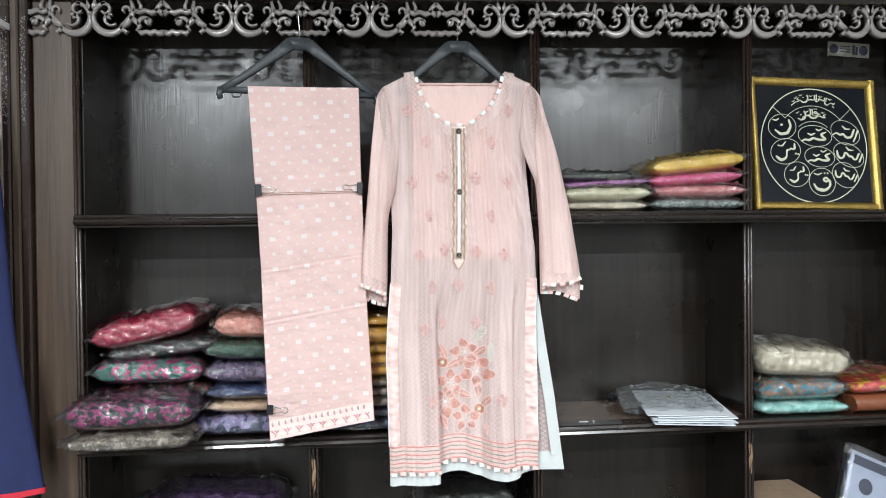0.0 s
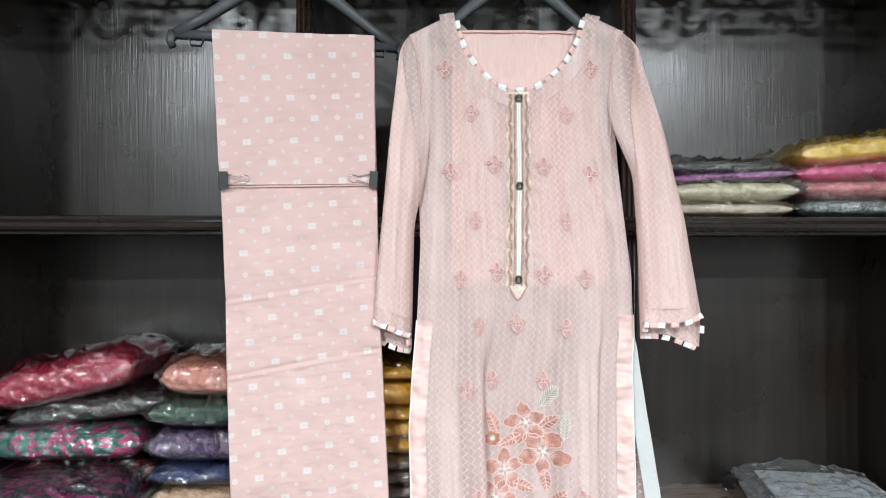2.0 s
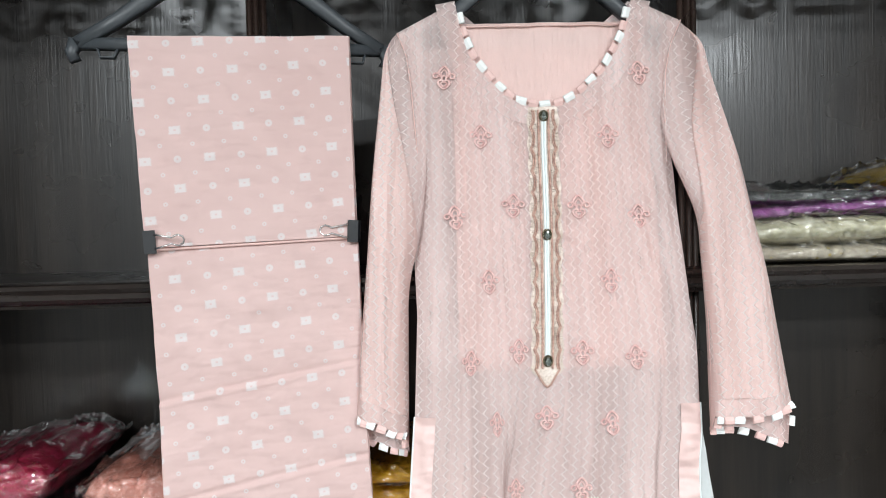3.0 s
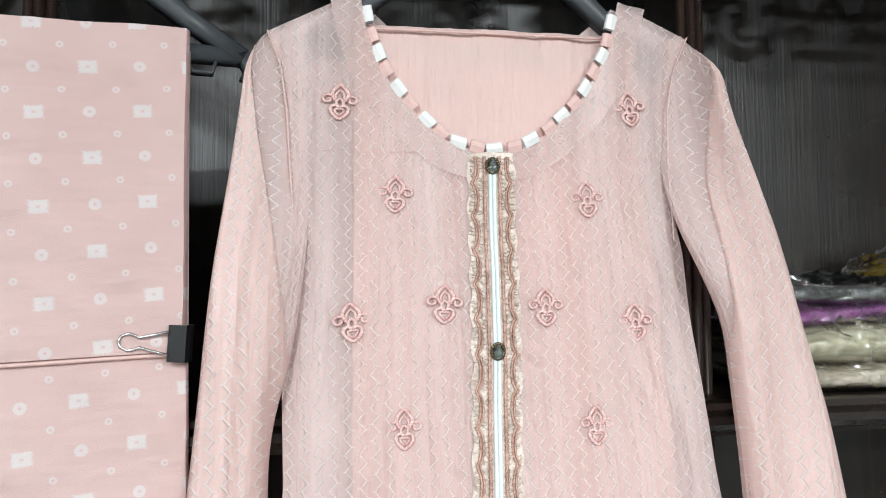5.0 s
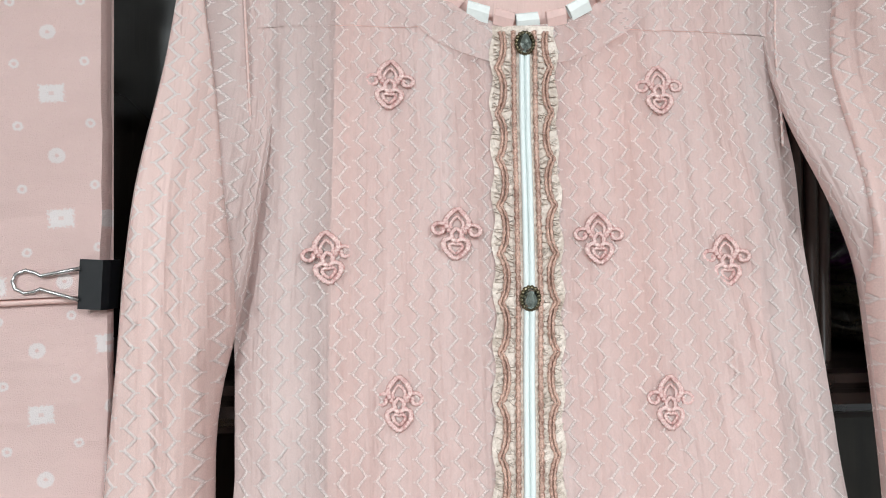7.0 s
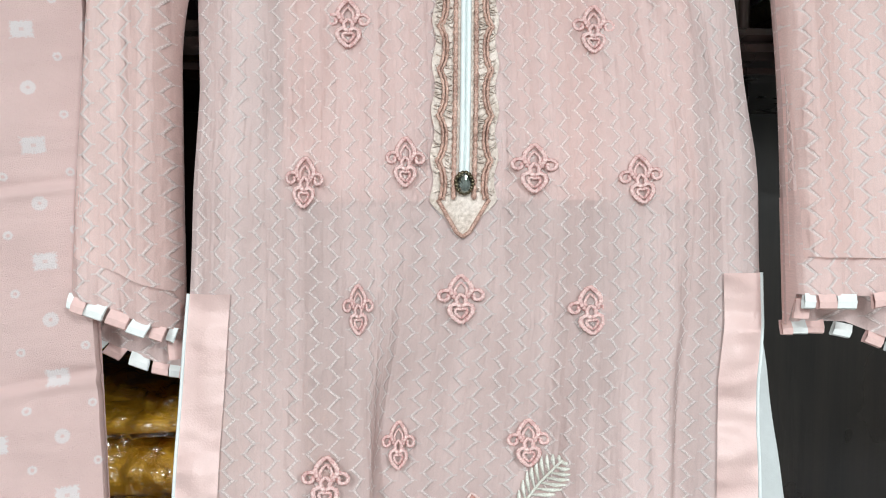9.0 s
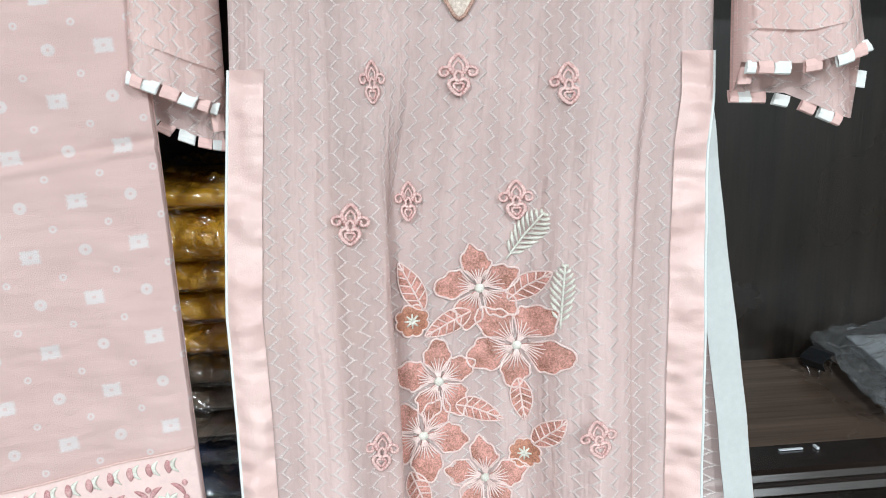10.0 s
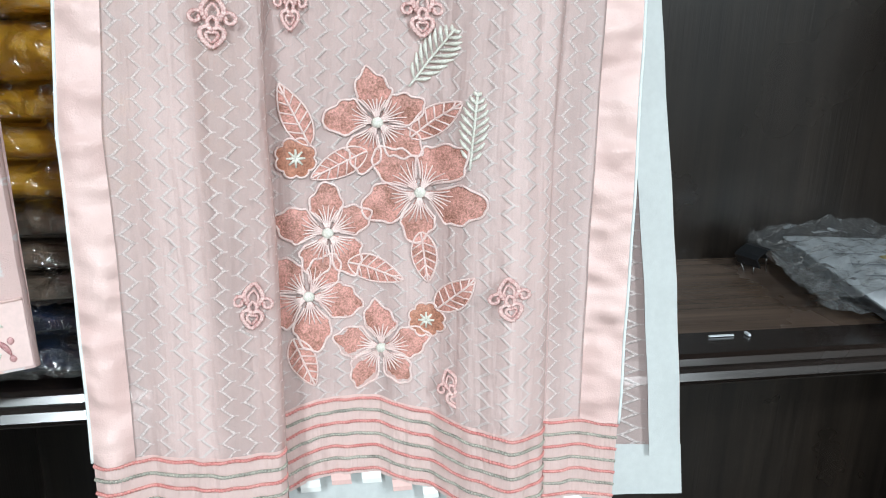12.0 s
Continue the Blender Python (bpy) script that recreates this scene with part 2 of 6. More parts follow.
def dupatta_cloth():
    """Pink cotton with rows of white squares, rings and dots."""
    n = Nodes("pink_printed_cotton")
    uv = n.scaled(n.coords("UV"), (1, 1, 1), (0, 0, radians(-5)))
    sep = n.add("ShaderNodeSeparateXYZ", Vector=uv)
    W, H = 0.071, 0.069
    edge = n.m("MULTIPLY", n.m("SUBTRACT", n.noise(uv, 700, 2), 0.5), 0.0045)

    def cell(du, dv):
        a = n.m("MULTIPLY", n.m("SUBTRACT", n.m("FRACT", n.m("ADD", n.m("DIVIDE", sep.outputs[0], W), du)), 0.5), W)
        b = n.m("MULTIPLY", n.m("SUBTRACT", n.m("FRACT", n.m("ADD", n.m("DIVIDE", sep.outputs[1], H), dv)), 0.5), H)
        return a, b

    def square(a, b):
        big = n.m("MAXIMUM", n.m("MULTIPLY", n.m("ABSOLUTE", a), 0.86), n.m("MULTIPLY", n.m("ABSOLUTE", b), 1.1))
        m = n.span(n.m("ADD", big, edge), 0.0046, 0.0060, 1.0, 0.0)
        return n.m("MULTIPLY", m, n.span(big, 0.0008, 0.0014, 0.35, 1.0))

    def ring(a, b, r, w):
        rad = n.m("SQRT", n.m("ADD", n.m("MULTIPLY", a, a), n.m("MULTIPLY", b, b)))
        return n.span(n.m("ADD", n.m("ABSOLUTE", n.m("SUBTRACT", rad, r)), n.m("MULTIPLY", edge, 0.35)), w, w + 0.0009, 0.85, 0.0)

    mask = None
    for kind, du, dv in (("s", 0, 0), ("s", 0.5, 0.5), ("r", 0.5, 0), ("r", 0, 0.5), ("d", 0.25, 0.25), ("d", 0.75, 0.25), ("d", 0.25, 0.75), ("d", 0.75, 0.75)):
        a, b = cell(du, dv)
        k = square(a, b) if kind == "s" else ring(a, b, 0.0026, 0.0012) if kind == "r" else ring(a, b, 0.0018, 0.0003)
        mask = k if mask is None else n.m("MAXIMUM", mask, k)
    weave = n.noise(n.scaled(uv, (1500, 1500, 1)), 1.0, 2)
    cloud = n.noise(uv, 7.0, 4)
    ground = n.ramp(n.m("ADD", n.m("MULTIPLY", weave, 0.3), n.m("MULTIPLY", cloud, 0.7)), [(0.35, (0.82, 0.585, 0.550)), (0.65, (0.89, 0.655, 0.62))])
    col = n.mix(n.m("MULTIPLY", mask, 0.7), ground, (0.93, 0.90, 0.90))
    wrinkle = n.noise(n.scaled(uv, (9, 24, 1), (0, 0, 0.3)), 1.0, 3, 0.5)
    face = n.bsdf(col, 0.6, 0.0, n.bump(n.m("ADD", weave, n.m("MULTIPLY", wrinkle, 12.0)), 0.6, 0.0022))
    return n.done(n.mixs(0.15, face, n.add("ShaderNodeBsdfTranslucent", Color=col).outputs[0]))


M_dupatta = dupatta_cloth()
M_dupthread = thread("dusty_rose_thread", (0.42, 0.17, 0.18), (0.74, 0.46, 0.45))
M_dupborder = plain("pale_pink_border", (0.82, 0.62, 0.585), 0.7, grain=300, vary=0.05)


def pattern(name, a, b, c, scale=55.0, rough=0.6, share=0.5):
    """Printed or brocaded cloth in three colours, with fold lines."""
    n = Nodes(name)
    p = n.coords()
    scale *= 3.2
    a, b, c = (tuple(v * 0.95 for v in k) for k in (a, b, c))
    warp = n.add("ShaderNodeVectorMath", **{})
    warp.operation = "ADD"
    nz = n.add("ShaderNodeTexNoise", Vector=p, Scale=scale * 0.6)
    n.put(warp.inputs[0], p)
    sc = n.add("ShaderNodeVectorMath")
    sc.operation = "SCALE"
    n.put(sc.inputs[0], nz.outputs["Color"])
    sc.inputs["Scale"].default_value = 0.6 / scale
    n.put(warp.inputs[1], sc.outputs[0])
    vor = n.add("ShaderNodeTexVoronoi", Vector=warp.outputs[0], Scale=scale)
    big = n.noise(p, scale * 0.25, 2)
    sel = n.add("ShaderNodeSeparateColor", Color=vor.outputs["Color"])
    m1 = n.span(n.m("ADD", sel.outputs[0], n.m("MULTIPLY", n.m("SUBTRACT", big, 0.5), 1.6)), 1 - share, 1 - share + 0.05)
    m2 = n.span(vor.outputs["Distance"], 0.12, 0.22, 1.0, 0.0)
    col = n.mix(m1, a, b)
    col = n.mix(n.m("MULTIPLY", m2, n.span(big, 0.45, 0.6)), col, c)
    fine = n.noise(p, 700, 2)
    return n.done(n.bsdf(col, rough, 0.0, n.bump(n.m("ADD", fine, n.m("MULTIPLY", n.noise(n.scaled(p, (6, 6, 90)), 1.0, 3), 2.0)), 0.5, 0.0015)))


def clear_film(name, milky=0.0):
    n = Nodes(name)
    p = n.coords()
    bend = n.noise(p, 9.0, 2)
    crest = n.m("ABSOLUTE", n.m("SUBTRACT", n.noise(n.scaled(p, (1, 1, 2.2), (0.3, 0.5, 0.4)), n.m("ADD", 26.0, n.m("MULTIPLY", bend, 14.0)), 2, 0.5), 0.5))
    nor = n.bump(n.m("POWER", n.m("SUBTRACT", 1.0, crest), 6.0), 0.22, 0.0040)
    gloss = n.add("ShaderNodeBsdfGlossy", Color=(1, 1, 1), Roughness=0.13, Normal=nor).outputs[0]
    fr = n.add("ShaderNodeFresnel", IOR=1.5, Normal=nor).outputs[0]
    clear = n.add("ShaderNodeBsdfTransparent", Color=(0.97, 0.98, 0.98)).outputs[0]
    if milky:
        clear = n.mixs(milky, clear, n.add("ShaderNodeBsdfDiffuse", Color=(0.85, 0.88, 0.90), Normal=nor).outputs[0])
    return n.done(n.mixs(n.m("MINIMUM", n.m("MULTIPLY", fr, 2.6), 0.7), clear, gloss))


M_film = clear_film("clear_plastic_film")
M_polythene = clear_film("milky_polythene", 0.07)


# ---- mesh helpers ----
class Build:
    """Collects vertices, faces and metric UVs for one mesh."""

    def __init__(self):
        self.v, self.f, self.uv = [], [], []

    def vert(self, p, uv=(0, 0)):
        self.v.append(tuple(p))
        self.uv.append(uv)
        return len(self.v) - 1

    def grid(self, rows, uvs=None, closed=False):
        """rows: lists of points of one length."""
        base, w = len(self.v), len(rows[0])
        for i, row in enumerate(rows):
            for j, p in enumerate(row):
                self.vert(p, uvs[i][j] if uvs else (p[0], p[2]))
        for i in range(len(rows) - 1):
            for j in range(w if closed else w - 1):
                k = (j + 1) % w
                self.f.append((base + i * w + j, base + i * w + k, base + (i + 1) * w + k, base + (i + 1) * w + j))
        return self

    def tube(self, pts, r, sides=6, closed=False, flat=1.0):
        """A round cord along pts; r may be a number or a list of radii; flat squashes it in depth."""
        pts = [Vector(p) for p in pts]
        n = len(pts)
        rows = []
        for i, p in enumerate(pts):
            a = pts[(i - 1) % n] if closed or i else pts[0]
            b = pts[(i + 1) % n] if closed or i < n - 1 else pts[-1]
            d = (b - a)
            d = d.normalized() if d.length > 1e-9 else Vector((0, 0, 1))
            side = d.cross(Vector((0, 1, 0)))
            if side.length < 0.05:
                side = d.cross(Vector((1, 0, 0)))
            side.normalize()
            up = side.cross(d).normalized()
            rr = r[i] if isinstance(r, (list, tuple)) else r
            rows.append([p + (side * math.cos(q) + up * math.sin(q) * flat) * rr for q in (2 * math.pi * k / sides for k in range(sides))])
        if closed:
            rows.append(rows[0])
        base = len(self.v)
        self.grid(rows, closed=True)
        if not closed:
            self.f.append(tuple(base + k for k in range(sides))[::-1])
            last = base + (len(rows) - 1) * sides
            self.f.append(tuple(last + k for k in range(sides)))
        return self

    def box(self, x0, x1, y0, y1, z0, z1, m=None, cut=0.0):
        """A box with chamfered upright edges when cut is given."""
        c = cut
        ring = [(x0 + c, y0), (x1 - c, y0), (x1, y0 + c), (x1, y1 - c), (x1 - c, y1), (x0 + c, y1), (x0, y1 - c), (x0, y0 + c)] if c else [(x0, y0), (x1, y0), (x1, y1), (x0, y1)]
        k = len(ring)
        base = len(self.v)
        for z in (z0, z1):
            for x, y in ring:
                p = Vector((x, y, z))
                self.vert(m @ p if m else p, (x + y, z))
        for j in range(k):
            self.f.append((base + j, base + (j + 1) % k, base + k + (j + 1) % k, base + k + j))
        self.f.append(tuple(base + j for j in range(k))[::-1])
        self.f.append(tuple(base + k + j for j in range(k)))
        return self

    def prism(self, outline, y0, y1, m=None):
        """An outline of (x, z) points pushed through from y0 to y1."""
        base, k = len(self.v), len(outline)
        for y in (y0, y1):
            for x, z in outline:
                p = Vector((x, y, z))
                self.vert(m @ p if m else p, (x, z))
        self.f.append(tuple(base + j for j in range(k)))
        self.f.append(tuple(base + k + j for j in range(k))[::-1])
        for j in range(k):
            q = (j + 1) % k
            self.f.append((base + q, base + j, base + k + j, base + k + q))
        return self

    def stroke(self, pts, widths, y0, y1, m=None):
        """A flat ribbon of changing width in the x-z plane with thickness and softened front edges."""
        n = len(pts)
        L, R = [], []
        for i in range(n):
            a, b = pts[max(i - 1, 0)], pts[min(i + 1, n - 1)]
            dx, dz = b[0] - a[0], b[1] - a[1]
            l = math.hypot(dx, dz) or 1
            w = widths[i] / 2
            L.append((pts[i][0] - dz / l * w, pts[i][1] + dx / l * w))
            R.append((pts[i][0] + dz / l * w, pts[i][1] - dx / l * w))
        rows = []
        for i in range(n):
            (lx, lz), (rx, rz) = L[i], R[i]
            cx, cz = pts[i]
            e = 0.72
            ring = [(lx, y1, lz), (lx, y0 + 0.003, lz), (cx + (lx - cx) * e, y0, cz + (lz - cz) * e), (cx + (rx - cx) * e, y0, cz + (rz - cz) * e), (rx, y0 + 0.003, rz), (rx, y1, rz)]
            rows.append([m @ Vector(p) if m else Vector(p) for p in ring])
        base = len(self.v)
        self.grid(rows, closed=True)
        self.f.append(tuple(base + k for k in range(6))[::-1])
        last = base + (n - 1) * 6
        self.f.append(tuple(last + k for k in range(6)))
        return self

    def ball(self, c, r, rings=5, seg=8, squash=(1, 1, 1)):
        rows = [[(c[0] + r * squash[0] * math.sin(a) * math.cos(b), c[1] + r * squash[1] * math.sin(a) * math.sin(b), c[2] + r * squash[2] * math.cos(a)) for b in (2 * math.pi * k / seg for k in range(seg))]
                for a in (math.pi * (i + 0.02) / (rings + 0.04) for i in range(rings + 1))]
        return self.grid(rows, closed=True)

    def mesh(self, name, mat, smooth=True):
        me = bpy.data.meshes.new(name)
        me.from_pydata([tuple(p) for p in self.v], [], self.f)
        layer = me.uv_layers.new(name="metres")
        idx = np.empty(len(me.loops), dtype=np.int32)
        me.loops.foreach_get("vertex_index", idx)
        layer.data.foreach_set("uv", np.array(self.uv, dtype=np.float32)[idx].ravel())
        if smooth:
            me.polygons.foreach_set("use_smooth", [True] * len(me.polygons))
        me.materials.append(mat)
        me.update()
        return me


def thing(name, at, label, category, group="", kind=""):
    o = new(name)
    o.empty_display_size = 0.05
    o.location = at
    return tagged(o, label, category, group, kind)


def part(name, b, mat, parent, label="", smooth=True):
    o = new(name, b.mesh(name, mat, smooth) if isinstance(b, Build) else b)
    o.parent = parent
    if parent.parent is None:
        o.matrix_parent_inverse = Matrix.Translation(-Vector(parent.location))
    return tagged(o, label)


def solid(name, b, mat, label, category, kind="", group="", smooth=False):
    return tagged(new(name, b.mesh(name, mat, smooth)), label, category, group, kind)


def smoothstep(x):
    x = min(1.0, max(0.0, x))
    return x * x * (3 - 2 * x)


def table(rows):
    rows = sorted(rows)
    a, b = [r[0] for r in rows], [r[1] for r in rows]
    return lambda v: float(np.interp(v, a, b))


def along(curve, n):
    """n points spaced evenly along a smoothed polyline of 2D points."""
    p = np.array(curve, float)
    t = np.concatenate([[0], np.cumsum(np.linalg.norm(np.diff(p, axis=0), axis=1))])
    q = np.linspace(0, t[-1], 400)
    xy = np.stack([np.interp(q, t, p[:, k]) for k in range(2)], 1)
    pad = np.concatenate([np.repeat(xy[:1], 20, 0), xy, np.repeat(xy[-1:], 20, 0)])
    ker = np.ones(41) / 41
    sm = np.stack([np.convolve(pad[:, k], ker, "valid") for k in range(2)], 1)
    sm[0], sm[-1] = xy[0], xy[-1]
    t2 = np.concatenate([[0], np.cumsum(np.linalg.norm(np.diff(sm, axis=0), axis=1))])
    q = np.linspace(0, t2[-1], n)
    return [(float(np.interp(v, t2, sm[:, 0])), float(np.interp(v, t2, sm[:, 1]))) for v in q]


# ---- the room ----
X0, X1, Y0, BACK = -2.6, 2.9, -3.4, 1.985
solid("floor", Build().box(X0, X1, Y0, 2.2, -0.06, 0.0), M_floor, "grey polished shop floor", "floor", "structure")
solid("ceiling", Build().box(X0, X1, Y0, 2.2, CEILING, CEILING + 0.1), M_ceiling, "white painted shop ceiling", "ceiling", "structure")
solid("wall_north", Build().box(X0, X1, 2.04, 2.2, 0, CEILING), M_pinkwall, "pale painted wall behind the shelving", "wall", "structure")
solid("wall_south", Build().box(X0, X1, Y0 - 0.12, Y0, 0, CEILING), M_wall, "cream painted shop wall", "wall", "structure")
solid("wall_west", Build().box(X0 - 0.12, X0, Y0 - 0.12, 2.2, 0, CEILING), M_wall, "cream painted shop wall", "wall", "structure")
solid("wall_east", Build().box(X1, X1 + 0.12, Y0 - 0.12, 2.2, 0, CEILING), M_wall, "cream painted shop wall", "wall", "structure")
for lx, ly, watts in LAMPS:
    t = thing("ceiling_light", (lx, ly, CEILING), "square white LED panel on the ceiling", "ceiling light", "ceiling lights")
    part("frame", Build().box(lx - 0.16, lx + 0.16, ly - 0.16, ly + 0.16, CEILING - 0.018, CEILING - 0.001, cut=0.01), M_alu, t, "", False)
    part("diffuser", Build().box(lx - 0.14, lx + 0.14, ly - 0.14, ly + 0.14, CEILING - 0.024, CEILING - 0.019), M_lightcover, t, "glowing white diffuser", False)

# ---- shelving unit ----
LIP, UP = 1.715, 1.755
UPR = [-0.324, 0.239, 0.803, 1.372]
LEFT = -0.862
unit = thing("shelving_unit", (0.25, 1.85, 0), "dark walnut built-in shelving with moulded shelf edges and carved valance", "shelves")
part("back_panel", Build().box(LEFT - 0.02, 1.40, BACK, BACK + 0.018, 0.05, 2.10), M_wood, unit, "dark grained laminate back panel", False)
part("side_panel", Build().box(LEFT + 0.002, LEFT + 0.012, UP + 0.002, BACK, 0.05, 2.0), M_wood, unit, "", False)
for x in UPR:
    part("divider", Build().box(x - 0.009, x + 0.009, UP + 0.006, BACK, 0.05, 2.0), M_wood, unit, "", False)
    b = Build()
    for dx, w, dy in ((-0.009, 0.007, 0.002), (0.0, 0.007, 0.0), (0.009, 0.007, 0.002)):
        b.tube([(x + dx, UP + dy + 0.004, 0.05), (x + dx, UP + dy + 0.004, 2.0)], w * 0.62, 8)
    part("upright_moulding", b, M_upright, unit, "reeded dark upright edge")


def lip_profile(z):
    """Stepped shelf edge seen in section, front to back, from the top down."""
    return [(UP + 0.012, z), (LIP + 0.010, z), (LIP + 0.004, z - 0.002), (LIP + 0.001, z - 0.007), (LIP + 0.004, z - 0.011), (LIP + 0.0, z - 0.013), (LIP - 0.003, z - 0.019), (LIP + 0.001, z - 0.024), (LIP + 0.010, z - 0.027), (LIP + 0.012, z - 0.031), (UP + 0.012, z - 0.031)]


for z in (1.412, 0.876, 0.36):
    # middle shelf: same laminate made paler, the reflection on its top is in the colour
    part("shelf", Build().box(LEFT, 1.372, UP - 0.01, BACK, z - 0.026, z), M_wood if z != 0.876 else wood("shelf_top_sheen_laminate", (0.066, 0.044, 0.031), (0.185, 0.128, 0.096), 0.24, "x"), unit, "", False)
    sec = lip_profile(z + 0.0005)
    b = Build()
    b.grid([[(x, y, zz) for y, zz in sec] for x in (LEFT + 0.001, 0.25, 1.375)])
    part("shelf_edge", b, M_lip, unit, "glossy moulded shelf edge", False)

# worn patch on one upright where the stain is rubbed off
M_worn = plain("bare_worn_wood", (0.24, 0.16, 0.09), 0.7, grain=120, vary=0.35)
for x, zz in ((0.803, 0.765), (-0.324, 0.772)):
    b = Build()
    rr = random.Random(3)
    for k in range(14):
        a, h = rr.uniform(-0.006, 0.006), rr.uniform(0.008, 0.03)
        c = zz + rr.uniform(-0.035, 0.03)
        b.tube([(x + a, UP - 0.0005, c - h), (x + a + rr.uniform(-0.002, 0.002), UP - 0.0012, c), (x + a, UP - 0.0005, c + h)], [0.0004, 0.0018, 0.0004], 5, flat=0.5)
    part("worn_edge", b, M_worn, unit, "rubbed bare wood on the upright")

# wide post at the end
post = thing("end_post", (-0.94, 1.78, 0), "brown grained plank post with ribbed carved moulding", "post", "", "structure")
part("plank", Build().box(-0.960, LEFT, 1.748, 2.03, 0, 2.05, cut=0.004), M_plank, post, "brown grained plank", False)
b = Build()
for k in range(2):
    b.tube([(LEFT - 0.004 + 0.008 * k, 1.746, 0.0), (LEFT - 0.004 + 0.008 * k, 1.746, 2.0)], 0.0045, 8)
part("bead", b, M_upright, post)
for k in range(3):
    x = -0.971 - 0.0205 * k
    part("rib", Build().box(x - 0.0095, x + 0.0095, 1.728, 2.03, 0, 2.05, cut=0.004), M_plank if k == 1 else M_upright, post, "", False)
b = Build()
rr = random.Random(8)
for k in range(90):
    z = 1.62 + 0.0028 * k
    for q in range(2):
        x = -0.971 - 0.0205 * rr.choice((0, 2)) + rr.uniform(-0.006, 0.006)
        b.ball((x, 1.728, z), rr.uniform(0.0012, 0.0022), 3, 6)
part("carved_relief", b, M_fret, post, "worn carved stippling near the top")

# header rail and carved fretwork; the whole header sits a degree out of level
TIP = pose(0.2, 0, 1.845, 0, -0.95, 0) @ pose(-0.2, 0, -1.845)
header = thing("header_rail", (0.2, 1.76, 1.95), "dark glossy moulded header rail above the shelves", "rail", "", "structure")
b = Build()
sec = [(1.80, 1.930), (1.742, 1.930), (1.732, 1.934), (1.728, 1.942), (1.734, 1.948), (1.722, 1.954), (1.712, 1.966), (1.716, 1.974), (1.704, 1.980), (1.704, 2.10), (1.80, 2.10)]
b.grid([[TIP @ Vector((x, y, z)) for y, z in sec] for x in (-1.25, 0.2, 1.55)])
part("rail", b, M_lip, header, "", False)
part("top_board", Build().box(-1.3, 1.6, 1.72, 2.03, 2.10, 2.14), M_wood, header, "", False)


def arc(cx, cz, r, a0, a1, n, r1=None):
    r1 = r if r1 is None else r1
    return [(cx + (r + (r1 - r) * i / (n - 1)) * math.cos(radians(a0 + (a1 - a0) * i / (n - 1))), cz + (r + (r1 - r) * i / (n - 1)) * math.sin(radians(a0 + (a1 - a0) * i / (n - 1)))) for i in range(n)]


def swell(n, a, m, e):
    return [a + (m - a) * math.sin(math.pi * min(1, i / (n - 1) * 1.0)) if i < n / 2 else e + (m - e) * math.sin(math.pi * i / (n - 1)) for i in range(n)]


def fret_half(b, at, flip):
    """Half a repeat of the carved valance: a broad crescent that curls in, with leaves and a small scroll."""
    m = TIP @ pose(at, 0, 1.848) @ Matrix.Diagonal((flip, 1, 1, 1))
    y0, y1 = 1.736, 1.750

    def s(pts, w):
        b.stroke(pts, w, y0, y1, m)

    big = arc(0.039, 0.042, 0.036, 168, 322, 26)
    s(big, [0.010 + 0.007 * math.sin(math.pi * i / 25) for i in range(26)])
    s(arc(0.039, 0.042, 0.036, 168, 100, 10), swell(10, 0.011, 0.010, 0.008))
    s(arc(0.030, 0.062, 0.014, 120, -150, 18, 0.008), [0.009 - 0.003 * i / 17 for i in range(18)])
    s(arc(0.042, 0.040, 0.017, -40, -250, 18, 0.010), [0.005 + 0.004 * i / 17 for i in range(18)])
    s(arc(0.040, 0.047, 0.0045, 0, 300, 10), [0.008] * 10)
    s([(0.066, 0.020), (0.072, 0.012), (0.079, 0.010), (0.074, 0.004)], [0.012, 0.010, 0.007, 0.002])
    s([(0.066, 0.022), (0.078, 0.030), (0.090, 0.046), (0.094, 0.064), (0.090, 0.082)], [0.012, 0.016, 0.014, 0.010, 0.007])
    s(arc(0.078, 0.060, 0.010, -30, 230, 14, 0.006), [0.008 - 0.003 * i / 13 for i in range(14)])
    s([(0.088, 0.044), (0.100, 0.034), (0.108, 0.022), (0.100, 0.012)], [0.012, 0.013, 0.010, 0.004])
    s(arc(0.120, 0.030, 0.015, 200, -20, 16, 0.010), [0.007 + 0.003 * math.sin(math.pi * i / 15) for i in range(16)])
    s(arc(0.128, 0.034, 0.006, 0, 290, 10), [0.007] * 10)
    s([(0.104, 0.012), (0.112, 0.006), (0.122, 0.010), (0.132, 0.006), (0.142, 0.011), (0.150, 0.006), (0.1625, 0.009)], [0.006, 0.012, 0.010, 0.014, 0.011, 0.014, 0.013])
    s([(0.094, 0.060), (0.108, 0.056), (0.122, 0.060), (0.136, 0.054), (0.150, 0.060), (0.1625, 0.052)], [0.010, 0.013, 0.011, 0.014, 0.012, 0.015])
    s([(0.146, 0.058), (0.152, 0.070), (0.1625, 0.080)], [0.012, 0.010, 0.012])
    s([(0.110, 0.058), (0.112, 0.070), (0.106, 0.084)], [0.010, 0.008, 0.006])
    s([(0.000, 0.056), (0.004, 0.070), (0.000, 0.086)], [0.012, 0.016, 0.022])


fret = thing("carved_valance", (0.2, 1.745, 1.85), "pierced carved wooden scroll valance, dark brown with its silvery gloss put into the colour", "valance", "", "structure")
STEP = 0.3245
for k in range(-3, 7):
    at = -0.497 + STEP * k + (0.006 if k > 2 else 0)
    if not -1.35 < at < 1.5:
        continue
    b = Build()
    fret_half(b, at, 1)
    fret_half(b, at, -1)
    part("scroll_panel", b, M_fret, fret)


